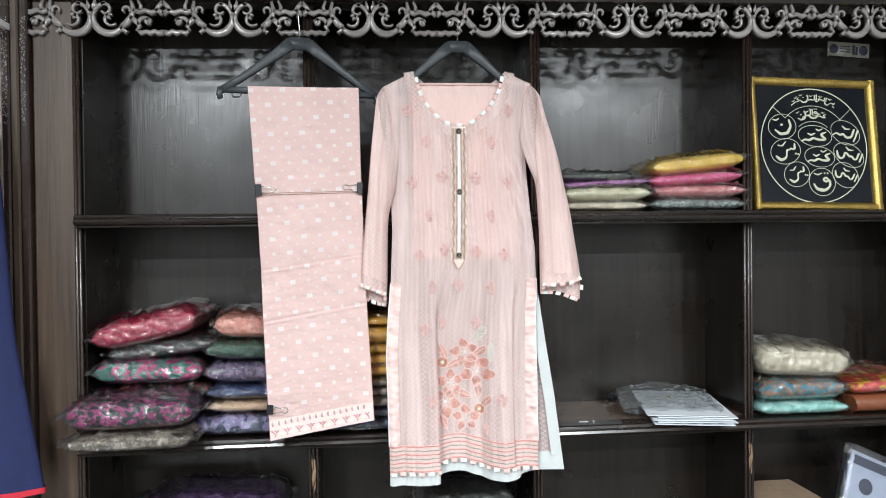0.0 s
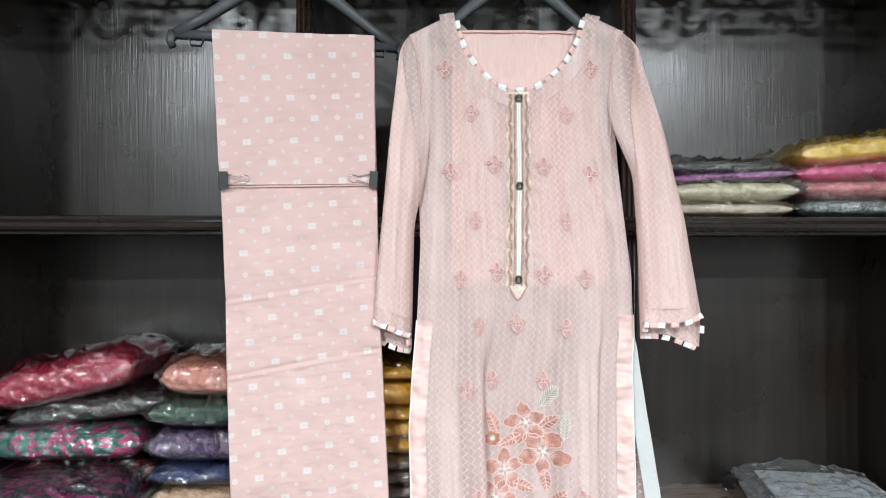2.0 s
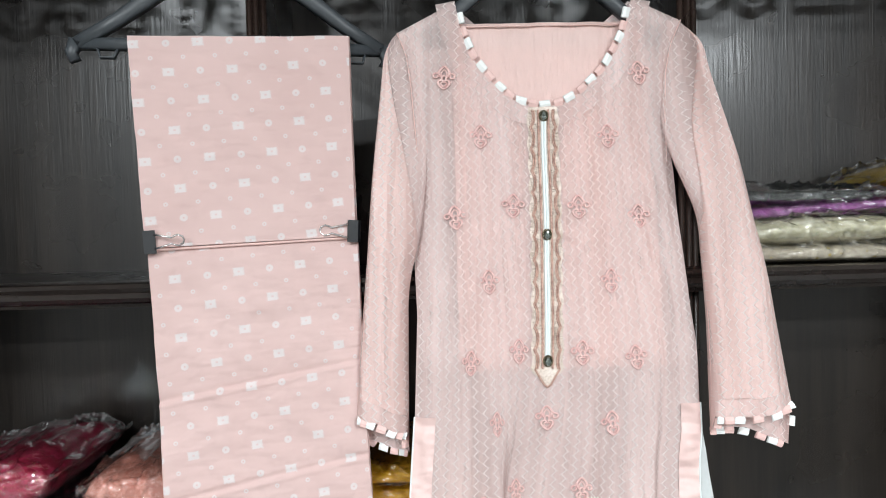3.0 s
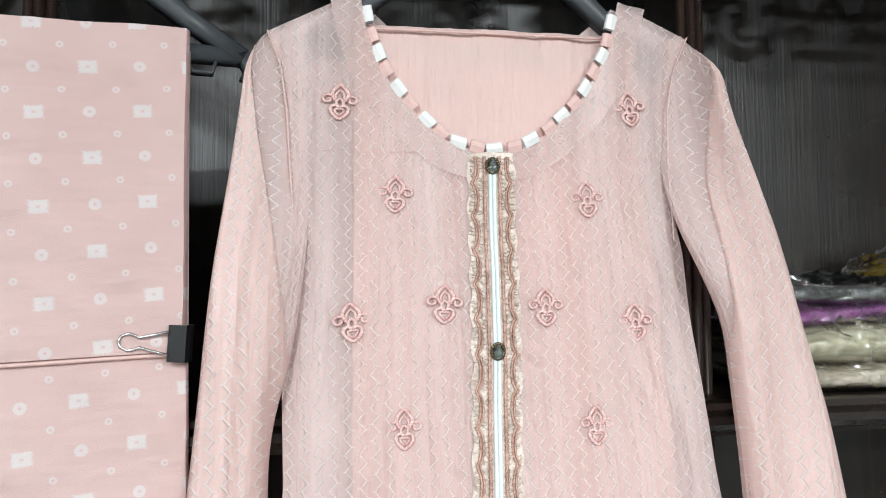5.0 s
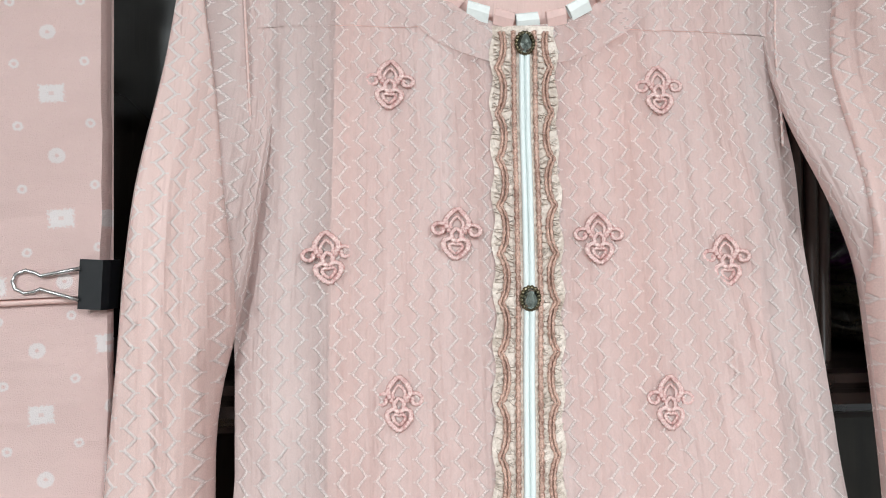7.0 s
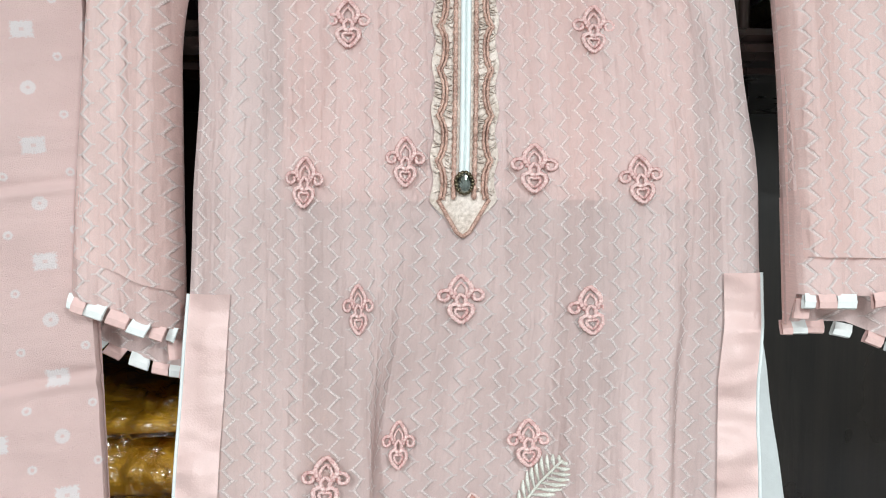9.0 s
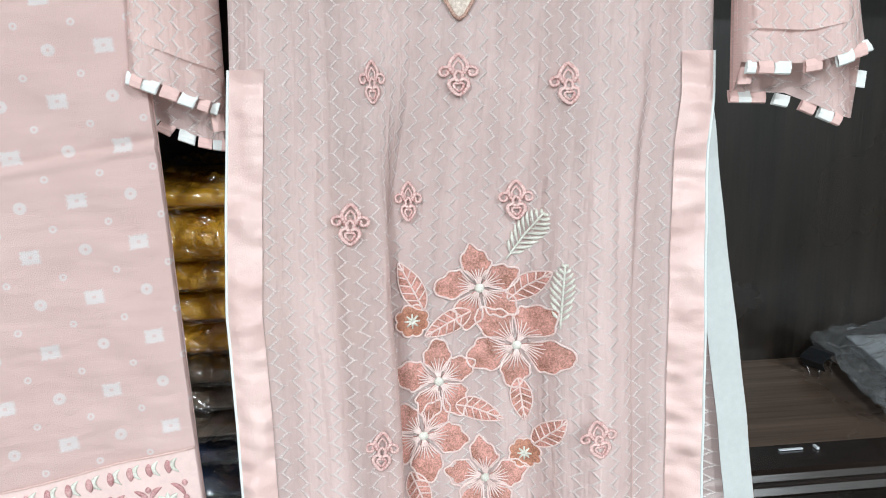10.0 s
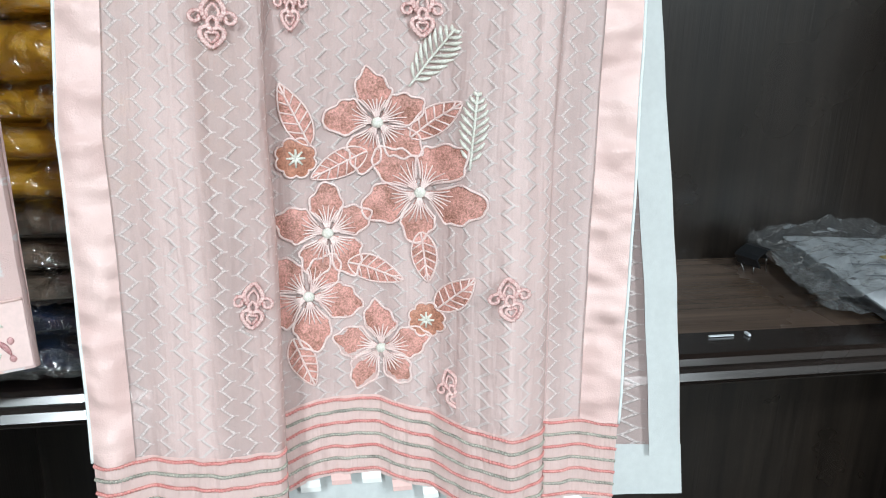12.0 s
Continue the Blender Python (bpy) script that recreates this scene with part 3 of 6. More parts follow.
# ---- the kameez ----
XL = table([(0.78, -0.140), (0.994, -0.143), (1.07, -0.145), (1.151, -0.140), (1.243, -0.132), (1.364, -0.126), (1.433, -0.128), (1.545, -0.124), (1.62, -0.125)])
XR = table([(0.78, 0.211), (1.058, 0.213), (1.184, 0.215), (1.218, 0.219), (1.327, 0.217), (1.41, 0.210), (1.538, 0.203), (1.62, 0.196)])
LEAN_Y = table([(0.78, 1.630), (0.96, 1.648), (1.15, 1.668), (1.306, 1.677), (1.48, 1.703), (1.66, 1.731), (1.77, 1.735)])
FOLDS = [(0.0, -0.140, 0.006), (0.04, -0.128, 0.0), (0.10, -0.105, 0.006), (0.18, -0.072, -0.006), (0.29, -0.026, -0.004), (0.32, -0.020, 0.003), (0.35, -0.030, 0.020), (0.38, -0.034, 0.034), (0.55, 0.028, 0.040),
         (0.68, 0.078, 0.033), (0.76, 0.100, 0.006), (0.82, 0.124, -0.004), (0.90, 0.153, 0.000), (0.92, 0.157, 0.008), (0.94, 0.153, 0.013), (1.0, 0.210, 0.004)]
_old = [f[0] for f in FOLDS]
_arc = np.concatenate([[0], np.cumsum([math.hypot(b[1] - a[1], b[2] - a[2]) for a, b in zip(FOLDS, FOLDS[1:])])])
FOLDS = [(float(q / _arc[-1]), f[1], f[2]) for q, f in zip(_arc, FOLDS)]


def on_arc(s):
    return float(np.interp(s, _old, [f[0] for f in FOLDS]))


_s = np.linspace(0, 1, 401)
_pad = np.linspace(-0.02, 1.02, 417)


def _soft(col):
    raw = np.interp(_pad, [f[0] for f in FOLDS], [f[col] for f in FOLDS])
    return np.interp(_s, _pad, np.convolve(np.pad(raw, 4, mode="edge"), np.ones(9) / 9, "valid"))


FX, FD = (_soft(1) + 0.14) / 0.35, _soft(2)
HEM, NECK_Z = 0.806, 1.62


def drape(z):
    return smoothstep((1.34 - z) / 0.36)


def ripple(x, z):
    w = drape(z)
    a = noise.noise((x * 42, z * 2.2, 0.3)) * (0.0042 + 0.0034 * w)
    b = noise.noise((x * 105, z * 8, 4.1)) * 0.0014
    c = noise.noise((x * 16 + z * 9, z * 16 - x * 5, 9.0)) * 0.0022
    c += 0.0035 * math.sin((x * 0.9 + (z - 1.5) * 0.38) * 150) * math.exp(-((x - 0.17) / 0.035) ** 2 - ((z - 1.46) / 0.13) ** 2)
    off = abs(x - 0.036)
    if z > 1.25 and 0.012 < off < 0.07:
        c += 0.0026 * noise.noise((z * 75 + off * 30 * (1 if x > 0.036 else -1), off * 26, 2.0)) * math.exp(-((off - 0.027) / 0.014) ** 2) * smoothstep((z - 1.25) / 0.05)
    return a + b + c


def row_x(s, z):
    w = drape(z)
    l, r = XL(z), XR(z)
    f = (1 - w) * s + w * float(np.interp(s, _s, FX))
    return l + (r - l) * f


def front(s, z, lift=0.0):
    w = drape(z)
    x = row_x(s, z)
    edge = abs(2 * s - 1) ** 8 * 0.008 * (1 - w)
    rise = 0.017 * math.exp(-((s - on_arc(0.53)) / 0.13) ** 2) * smoothstep((1.0 - z) / 0.16)
    return (x, LEAN_Y(z) + w * float(np.interp(s, _s, FD)) + edge + ripple(x, z) - lift, z + rise)


def on_cloth(x, z, lift=0.001, lo=0.0, hi=1.0):
    """The point of the front panel at x, z that faces the room."""
    w = drape(z)
    l, r = XL(z), XR(z)
    k0, k1 = int(on_arc(lo) * 400), int(on_arc(hi) * 400)
    f = ((1 - w) * _s + w * FX)[k0:k1 + 1]
    y = (LEAN_Y(z) + w * FD + np.abs(2 * _s - 1) ** 8 * 0.008 * (1 - w))[k0:k1 + 1]
    t = (x - l) / (r - l)
    t = min(max(t, f.min() + 1e-4), f.max() - 1e-4)
    cross = np.nonzero((f[:-1] - t) * (f[1:] - t) <= 0)[0]
    yy = min(y[c] for c in cross) if len(cross) else y[np.argmin(np.abs(f - t))]
    x = l + (r - l) * t
    return Vector((x, yy + ripple(x, z) - lift, z))


kameez = thing("kameez", (0.036, 1.70, 0.80), "sheer peach-pink embroidered kameez with long sleeves on a hanger", "kameez")
NECK_L = [(0.036, 1.62), (0.003, 1.628), (-0.024, 1.652), (-0.050, 1.686), (-0.064, 1.722), (-0.070, 1.757)]
NECK_R = [(0.036, 1.62), (0.062, 1.623), (0.089, 1.638), (0.121, 1.669), (0.146, 1.712), (0.158, 1.760)]
ARM_L = [(-0.125, 1.62), (-0.127, 1.652), (-0.132, 1.69), (-0.143, 1.719)]
ARM_R = [(0.196, 1.62), (0.199, 1.66), (0.207, 1.70), (0.221, 1.731)]
NC, K = 200, 100
b = Build()
zs = [HEM + (NECK_Z - HEM) * i / 320 for i in range(321)]
b.grid([[front(j / NC, z) for j in range(NC + 1)] for z in zs], [[(0.40 * j / NC, z) for j in range(NC + 1)] for z in zs])
for arm, nk, side in ((ARM_L, NECK_L, 0), (ARM_R, NECK_R, 1)):
    A, N = along(arm, 41), along(nk, 41)
    rows, uvs = [], []
    for i in range(41):
        row, uvr = [], []
        for j in range(K + 1):
            q = j / K
            a, c = (A[i], N[i]) if side == 0 else (N[i], A[i])
            x, z = a[0] + (c[0] - a[0]) * q, a[1] + (c[1] - a[1]) * q
            over = max(0.0, i / 40 - 0.85) / 0.15
            e = 0.008 * abs(2 * (x + 0.125) / 0.321 - 1) ** 8 * (1 - i / 40)
            row.append((x, LEAN_Y(z) + min(e, 0.008) + ripple(x, z) * (1 - over) - 0.001 + 0.004 * over ** 3, z))
            uvr.append(((x + 0.125) * 0.40 / 0.321, z))
        rows.append(row), uvs.append(uvr)
    b.grid(rows, uvs)
front_panel = part("front_panel", b, M_sheer, kameez, "sheer pink lawn with white zigzag weave")

# back panel, a little wider at the right and longer, with a white facing
b = Build()
BX = table([(0.78, 0.280), (0.96, 0.261), (1.06, 0.247), (1.184, 0.230), (1.26, 0.218), (1.62, 0.196)])


def back(s, z, lift=0.0):
    x, y, z = front(s, z)
    w = drape(z)
    r = XR(z)
    k = max(0.0, (s - 0.72) / 0.28)
    x2 = x + (BX(z) - r) * k * k
    low = 0.017 * smoothstep((HEM + 0.06 - z) / 0.07) * (1 - smoothstep((s - 0.80) / 0.12))
    return (x2, min(y + 0.009 + 0.012 * k * w, 1.706 if z < 1.45 else 9) - lift, z - low)


zb = [HEM - 0.014 + (1.70 - HEM + 0.014) * i / 150 for i in range(151)]
b.grid([[back(j / 120, z) for j in range(121)] for z in zb], [[(0.37 * j / 120 + 0.004, z + 0.005) for j in range(121)] for z in zb])
for arm, nx0, nz0, nx1, nz1 in ((ARM_L, -0.030, 1.724, -0.0705, 1.758), (ARM_R, 0.118, 1.728, 0.1585, 1.761)):
    A = along(arm, 21)
    b.grid([[((a[0] + (nx0 + (nx1 - nx0) * i / 20 - a[0]) * q), 1.7580 - 0.006 * i / 20, a[1] + (nz0 + (nz1 - nz0) * i / 20 - a[1]) * q) for q in (0, 0.25, 0.5, 0.75, 1)] for i, a in enumerate(A)])
part("back_panel", b, M_sheer, kameez, "sheer pink lawn back")
b = Build()
zf = [HEM - 0.015 + 0.042 * i / 8 for i in range(9)]
b.grid([[back(j / 160, z, 0.001) for j in range(161)] for z in zf])
zf = [HEM + 0.020 + 0.43 * i / 50 for i in range(51)]
b.grid([[tuple(Vector(back(0.999, z, 0.001)) + Vector((-0.026 * (1 - q), -0.0015 * (1 - q), 0))) for q in (0, 0.33, 0.66, 1)] for z in zf])
part("back_facing", b, M_whitefacing, kameez, "white cotton facing on the back hem")

# neck facing
nk = along(NECK_L, 60)[::-1] + along(NECK_R, 60)[1:]
b = Build()
rows = []
for i, (x, z) in enumerate(nk):
    a, c = nk[max(i - 1, 0)], nk[min(i + 1, len(nk) - 1)]
    d = math.hypot(c[0] - a[0], c[1] - a[1])
    nx, nz = (c[1] - a[1]) / d, -(c[0] - a[0]) / d
    if nz > 0 and abs(nx) < 0.2:
        nx, nz = -nx, -nz
    rows.append([(x + nx * q, LEAN_Y(z + nz * q) + ripple(x + nx * q, z + nz * q) - 0.0011, z + nz * q) for q in (-0.0008, 0.005, 0.010, 0.015, 0.020, 0.024)])
b.grid(rows)
part("neck_facing", b, M_sheer, kameez, "denser pink facing round the neckline")


def tab(parent, c, d, w, h, y, mat, name, label, skew=0.0, depth=0.0022):
    """A small folded ribbon loop: c the middle of its root, d the way it points."""
    dx, dz = d
    ax, az = -dz, dx
    b = Build()
    rows = []
    for t, push in ((0.0, 0.0), (0.5, -depth), (0.9, -depth), (1.0, -depth * 0.4), (1.0, 0.001), (0.5, 0.002), (0.0, 0.002)):
        rows.append([(c[0] + dx * h * t + ax * w * q + skew * t * ax, y + push, c[1] + dz * h * t + az * w * q + skew * t * az) for q in (-0.5, -0.47, 0.47, 0.5)])
    b.grid(rows)
    part(name, b, mat, parent, label, False)


length = [0]
for p, q in zip(nk, nk[1:]):
    length.append(length[-1] + math.hypot(q[0] - p[0], q[1] - p[1]))
mid = length[59]
rr = random.Random(5)
for k in range(-12, 13):
    at = mid + 0.008 + 0.0172 * k
    if not 0.012 < at < length[-1] - 0.012:
        continue
    i = min(range(len(length)), key=lambda i: abs(length[i] - at))
    i = min(max(i, 1), len(nk) - 2)
    a, c = nk[i - 1], nk[i + 1]
    d = math.hypot(c[0] - a[0], c[1] - a[1])
    nx, nz = -(c[1] - a[1]) / d, (c[0] - a[0]) / d
    white = k % 2 == 0
    tab(kameez, (nk[i][0] - nx * 0.0015, nk[i][1] - nz * 0.0015), (nx, nz), 0.0135 if white else 0.012, 0.010, LEAN_Y(nk[i][1]) - 0.0012, M_white_tab if white else M_pink_tab, "neck_tab", "white ribbon tab" if white else "pink ribbon tab", rr.uniform(-0.0015, 0.0015))


# sleeves: a flattened tube with a slanted open cuff
def sleeve(outer, inner, cut_front, cut_back, ybase, side):
    O, I = along(outer, 61), along(inner, 61)
    n = 36
    rows, uvs = [], []
    for i in range(61):
        t = i / 60
        row, uvr = [], []
        (ox, oz), (ix, iz) = O[i], I[i]
        cx, cz, hx, hz = (ox + ix) / 2, (oz + iz) / 2, (ox - ix) / 2, (oz - iz) / 2
        for j in range(n):
            a = 2 * math.pi * j / n
            q = math.cos(a)
            q = math.copysign(abs(q) ** 0.8, q)
            x, z = cx + hx * q, cz + hz * q
            facing = -math.sin(a)
            deep = 0.006 + 0.010 * t
            up = 1 - smoothstep((t - 0.22) / 0.22)
            y = up * (LEAN_Y(z) + 0.007 - (0.026 * max(0.0, q) ** 1.5 * smoothstep(t / 0.10) if side > 0 else 0.0)) + (1 - up) * ybase(t) + deep * (1 - 0.5 * up) * math.copysign(abs(math.sin(a)) ** 0.7, math.sin(a))
            y += 0.0035 * math.sin(q * 5.2 + 1.1 * side + t * 2) * (0.4 + t) * (1 if facing > 0 else 0.3)
            y += noise.noise((x * 45, z * 5, 2.0 + side)) * 0.0035
            
            if t > 0.75:
                k = (t - 0.75) / 0.25
                z += (cut_front(q) if facing >= 0 else cut_back(q)) * k * k
            row.append((x, y, z))
            uvr.append((abs(a - math.pi) * 0.03, z))
        rows.append(row), uvs.append(uvr)
    b = Build()
    b.grid(rows, uvs, closed=True)
    s = part("sleeve", b, M_sheer, kameez, "long straight sleeve with slanted cuff")
    b = Build()
    fold, fuv = [], []
    for i in range(2, 58):
        t = i / 60
        lo = max(-0.995, 1 - 2 * min(1.0, (t - 0.02) * 1.93))
        front_half = rows[i][n // 2:] + rows[i][:1]
        qs = [math.copysign(abs(math.cos(2 * math.pi * j / n)) ** 0.8, math.cos(2 * math.pi * j / n)) for j in range(n // 2, n + 1)]
        row, uvr = [], []
        for k in range(21):
            q = lo + (1 - lo) * k / 20
            p = [float(np.interp(q, qs, [f[c] for f in front_half])) for c in range(3)]
            lift = 0.0012 + 0.0030 * math.sin(math.pi * min(1.0, k / 20 + 0.25)) * smoothstep((1 - q) * 4) + 0.0022 * noise.noise((q * 3.4, t * 2.5, 5.0 + side)) * smoothstep((1 - q) * 3)
            row.append((p[0], p[1] - max(0.0008, lift), p[2]))
            uvr.append((p[0] * 1.1, p[2] + 0.003))
        fold.append([(row[0][0], row[0][1] + 0.0028, row[0][2])] + row)
        fuv.append([uvr[0]] + uvr)
    b.grid(fold, fuv)
    part("sleeve_pleat", b, M_sleeve, s, "doubled pleat of denser peach cloth")
    # cuff band over the last stretch, a touch outside
    b = Build()
    band = []
    for r in rows[52:]:
        band.append([(p[0], p[1] - 0.0008 if j >= n // 2 else p[1] + 0.0008, p[2]) for j, p in enumerate(r)])
    b.grid(band, closed=True)
    part("cuff_band", b, M_facing, s, "plain pink cuff band")
    end = rows[-1]
    rr = random.Random(side + 3)
    for j in range(0, n, 2):
        p, q = Vector(end[j]), Vector(end[(j + 2) % n])
        d = q - p
        if math.hypot(d.x, d.z) < 0.004:
            continue
        m = (p + q) / 2
        l = math.hypot(d.x, d.z)
        nx, nz = -d.z / l, d.x / l
        if nz > 0:
            nx, nz = -nx, -nz
        white = (j // 2) % 2 == 0
        tab(s, (m.x, m.z + 0.001), (nx, nz), min(0.012, l * 0.95), 0.009, m.y + (-0.001 if j >= n // 2 else 0.001), M_white_tab if white else M_pink_tab, "cuff_tab", "white ribbon tab" if white else "pink ribbon tab", rr.uniform(-0.002, 0.002))
    return s


sleeve([(-0.143, 1.719), (-0.159, 1.705), (-0.173, 1.581), (-0.185, 1.441), (-0.198, 1.312), (-0.203, 1.240)],
       [(-0.118, 1.716), (-0.112, 1.65), (-0.108, 1.56), (-0.118, 1.47), (-0.136, 1.400), (-0.140, 1.215)],
       lambda q: 0.004, lambda q: -0.022 - 0.006 * (1 - q * q), lambda t: 1.738 - 0.046 * smoothstep(t / 0.55) + 0.006 * t, -1)
sleeve([(0.219, 1.734), (0.237, 1.711), (0.243, 1.685), (0.281, 1.536), (0.304, 1.408), (0.318, 1.296), (0.323, 1.228)],
       [(0.204, 1.731), (0.197, 1.70), (0.192, 1.66), (0.192, 1.57), (0.204, 1.52), (0.222, 1.484), (0.225, 1.361), (0.224, 1.232)],
       lambda q: 0.008 + 0.018 * max(0, q), lambda q: -0.012 - 0.018 * max(0.0, q), lambda t: 1.716 - 0.058 * t, 1)

for arm in ([(-0.120, 1.555)] + ARM_L, [(0.193, 1.548)] + ARM_R):
    pts = [(x, LEAN_Y(z) + ripple(x, z) - 0.0004, z) for x, z in along(arm, 70)]
    part("armhole_seam", Build().tube(pts, [0.0006 + 0.0003 * abs(math.sin(i * 0.9)) for i in range(70)], 6), M_sleeve, kameez, "stitched armhole seam")

# side borders and hem band
for s0, s1, top in ((0.0, 0.075, 1.243), (0.925, 1.0, 1.250)):
    b = Build()
    zz = [HEM + 0.061 + (top - HEM - 0.061) * i / 90 for i in range(91)]
    rows = []
    for z in zz:
        e0 = front(s0 if s0 == 0 else s1, z)
        sgn = 1 if s0 == 0 else -1
        rows.append([on_cloth(e0[0] + sgn * q, z, 0.0016 + 0.0042 * abs(noise.noise((q * 30 + 2, z * 42, 1.0))) * math.sin(math.pi * q / 0.025)) if q > 0.002 else Vector((e0[0], e0[1] - 0.0015, z)) for q in (0.0, 0.005, 0.010, 0.015, 0.020, 0.025)])
    b.grid(rows)
    sb = part("side_border", b, M_border, kameez, "puckered plain pink border strip")
    part("piping", Build().tube([Vector(r[0]) + Vector((-0.0006 if s0 == 0 else 0.0006, 0, 0)) for r in rows], 0.0011, 6), M_cord, sb, "thin white piping")
b = Build()
zh = [HEM + 0.062 * i / 14 for i in range(15)]
b.grid([[front(j / 300, z, 0.0009 + 0.0004 * noise.noise((j * 0.2, z * 300, 0))) for j in range(301)] for z in zh])
hem = part("hem_band", b, M_hemcloth, kameez, "pale hem band")
for k in range(7):
    z = HEM + 0.004 + 0.0092 * k
    pts = [Vector(front(j / 900, z + 0.0012 * noise.noise((j * 0.03, k, 0)) + 0.0005 * math.sin(j * 1.57), 0.0018)) for j in range(901)]
    rad = [0.0005 + 0.0007 * abs(math.sin(j * 0.785)) for j in range(901)]
    part("stitch_line", Build().tube(pts, rad, 5), M_coral if k % 2 == 0 else M_greythread, hem, "coral chain stitch" if k % 2 == 0 else "grey chain stitch")
for k in range(20):
    s = 0.025 + 0.0505 * k
    p, q = Vector(front(s - 0.016, HEM)), Vector(front(s + 0.016, HEM))
    if abs(q.x - p.x) < 0.004 or q.x < p.x:
        continue
    m = (p + q) / 2
    white = k % 2 == 0
    tab(kameez, (m.x, m.z + 0.001), (0, -1), q.x - p.x, 0.009, m.y - 0.0005, M_white_tab if white else M_pink_tab, "hem_tab", "white ribbon tab" if white else "pink ribbon tab", 0.001)

# placket with lace, cords and crystal buttons
CX = table([(1.27, 0.030), (1.306, 0.031), (1.459, 0.0365), (1.608, 0.0385), (1.63, 0.0388)])
b = Build()
rows, uvs = [], []
for i in range(121):
    z = 1.274 + (1.621 - 1.274) * i / 120
    half = 0.0195 * min(1.0, max(0.02, (z - 1.273) / 0.023)) + 0.0012 * math.sin(z * 2 * math.pi / 0.028 * 1.0)
    rows.append([on_cloth(CX(z) + half * q, z, 0.0013 + 0.0010 * abs(noise.noise((q * 9, z * 260, 0)))) for q in np.linspace(-1, 1, 17)])
b.grid(rows)
placket = part("placket", b, M_lace, kameez, "cream lace placket edged with bronze thread")


def scallop(z):
    f = (z / 0.0275) % 1
    return 0.0152 + 0.0019 * (abs(2 * f - 1) ** 2.4 * 2 - 1)


for sgn in (-1, 1):
    zz = [1.297 + (1.617 - 1.297) * i / 260 for i in range(261)]
    for off in (0.0, -0.0022):
        pts = [on_cloth(CX(z) + sgn * (scallop(z) + off), z, 0.0028) for z in zz]
        part("scallop_stitch", Build().tube(pts, [0.0006 + 0.0006 * abs(math.sin(i * 0.9 + off * 900)) for i in range(261)], 5), M_bronze, placket, "bronze scalloped thread")
    pts = [on_cloth(CX(z) + sgn * 0.0062, z, 0.0028) for z in zz]
    part("inner_stitch", Build().tube(pts, [0.0010 + 0.0008 * abs(math.sin(i * 0.9)) for i in range(261)], 5), M_bronze, placket, "bronze chain stitch")
    pts = [on_cloth(CX(z) + sgn * (0.0155), z, 0.0024) for z in (1.297,)] + [on_cloth(CX(1.28) + sgn * 0.004, 1.2775, 0.0024), on_cloth(CX(1.27), 1.2745, 0.0024)]
    part("point_stitch", Build().tube(pts, 0.0013, 6), M_bronze, placket, "bronze thread at the point")
    zz = [1.303 + (1.612 - 1.303) * i / 80 for i in range(81)]
    part("cord", Build().tube([on_cloth(CX(z) + sgn * 0.00165, z, 0.0026) for z in zz], 0.0017, 8), M_cord, placket, "white piping cord")
    # little hairs of the lace
    b = Build()
    rh = random.Random(11 + sgn)
    for k in range(330):
        z = rh.uniform(1.30, 1.616)
        w = rh.uniform(0.0025, 0.0045)
        x0 = CX(z) + sgn * (0.0148 if k % 2 else 0.0085)
        b.tube([on_cloth(x0, z, 0.0026), on_cloth(x0 + sgn * w, z + rh.uniform(-0.002, 0.003), 0.0022)], [0.0005, 0.0003], 4)
    part("lace_fringe", b, M_lace, placket, "fine cream lace fringe")
for z in (1.608, 1.459, 1.306):
    c = on_cloth(CX(z), z, 0.004)
    b = Build()
    for k in range(18):
        a = 2 * math.pi * k / 18
        r = 0.0060 + 0.0010 * math.cos(a - math.pi / 2)
        b.ball((c.x + r * 0.82 * math.cos(a), c.y - 0.0008, c.z + r * math.sin(a)), 0.0015, 4, 6)
    b.ball((c.x, c.y + 0.001, c.z), 0.0056, 4, 12, (0.85, 0.25, 1.05))
    btn = part("button", b, M_beads, kameez, "dark bronze beaded button")
    b = Build()
    ring = [(0.0046 * math.cos(a) * (1 - 0.25 * max(0, math.sin(a))), 0.0058 * math.sin(a) + (0.0016 if math.sin(a) > 0.8 else 0)) for a in (2 * math.pi * k / 12 for k in range(12))]
    b.grid([[(c.x + x * q, c.y - d, c.z + z2 * q) for x, z2 in ring] for q, d in ((1.0, 0.001), (0.72, 0.0040), (0.38, 0.0046), (0.02, 0.0047))], closed=True)
    part("crystal", b, M_crystal, btn, "faceted grey-green crystal drop", False)


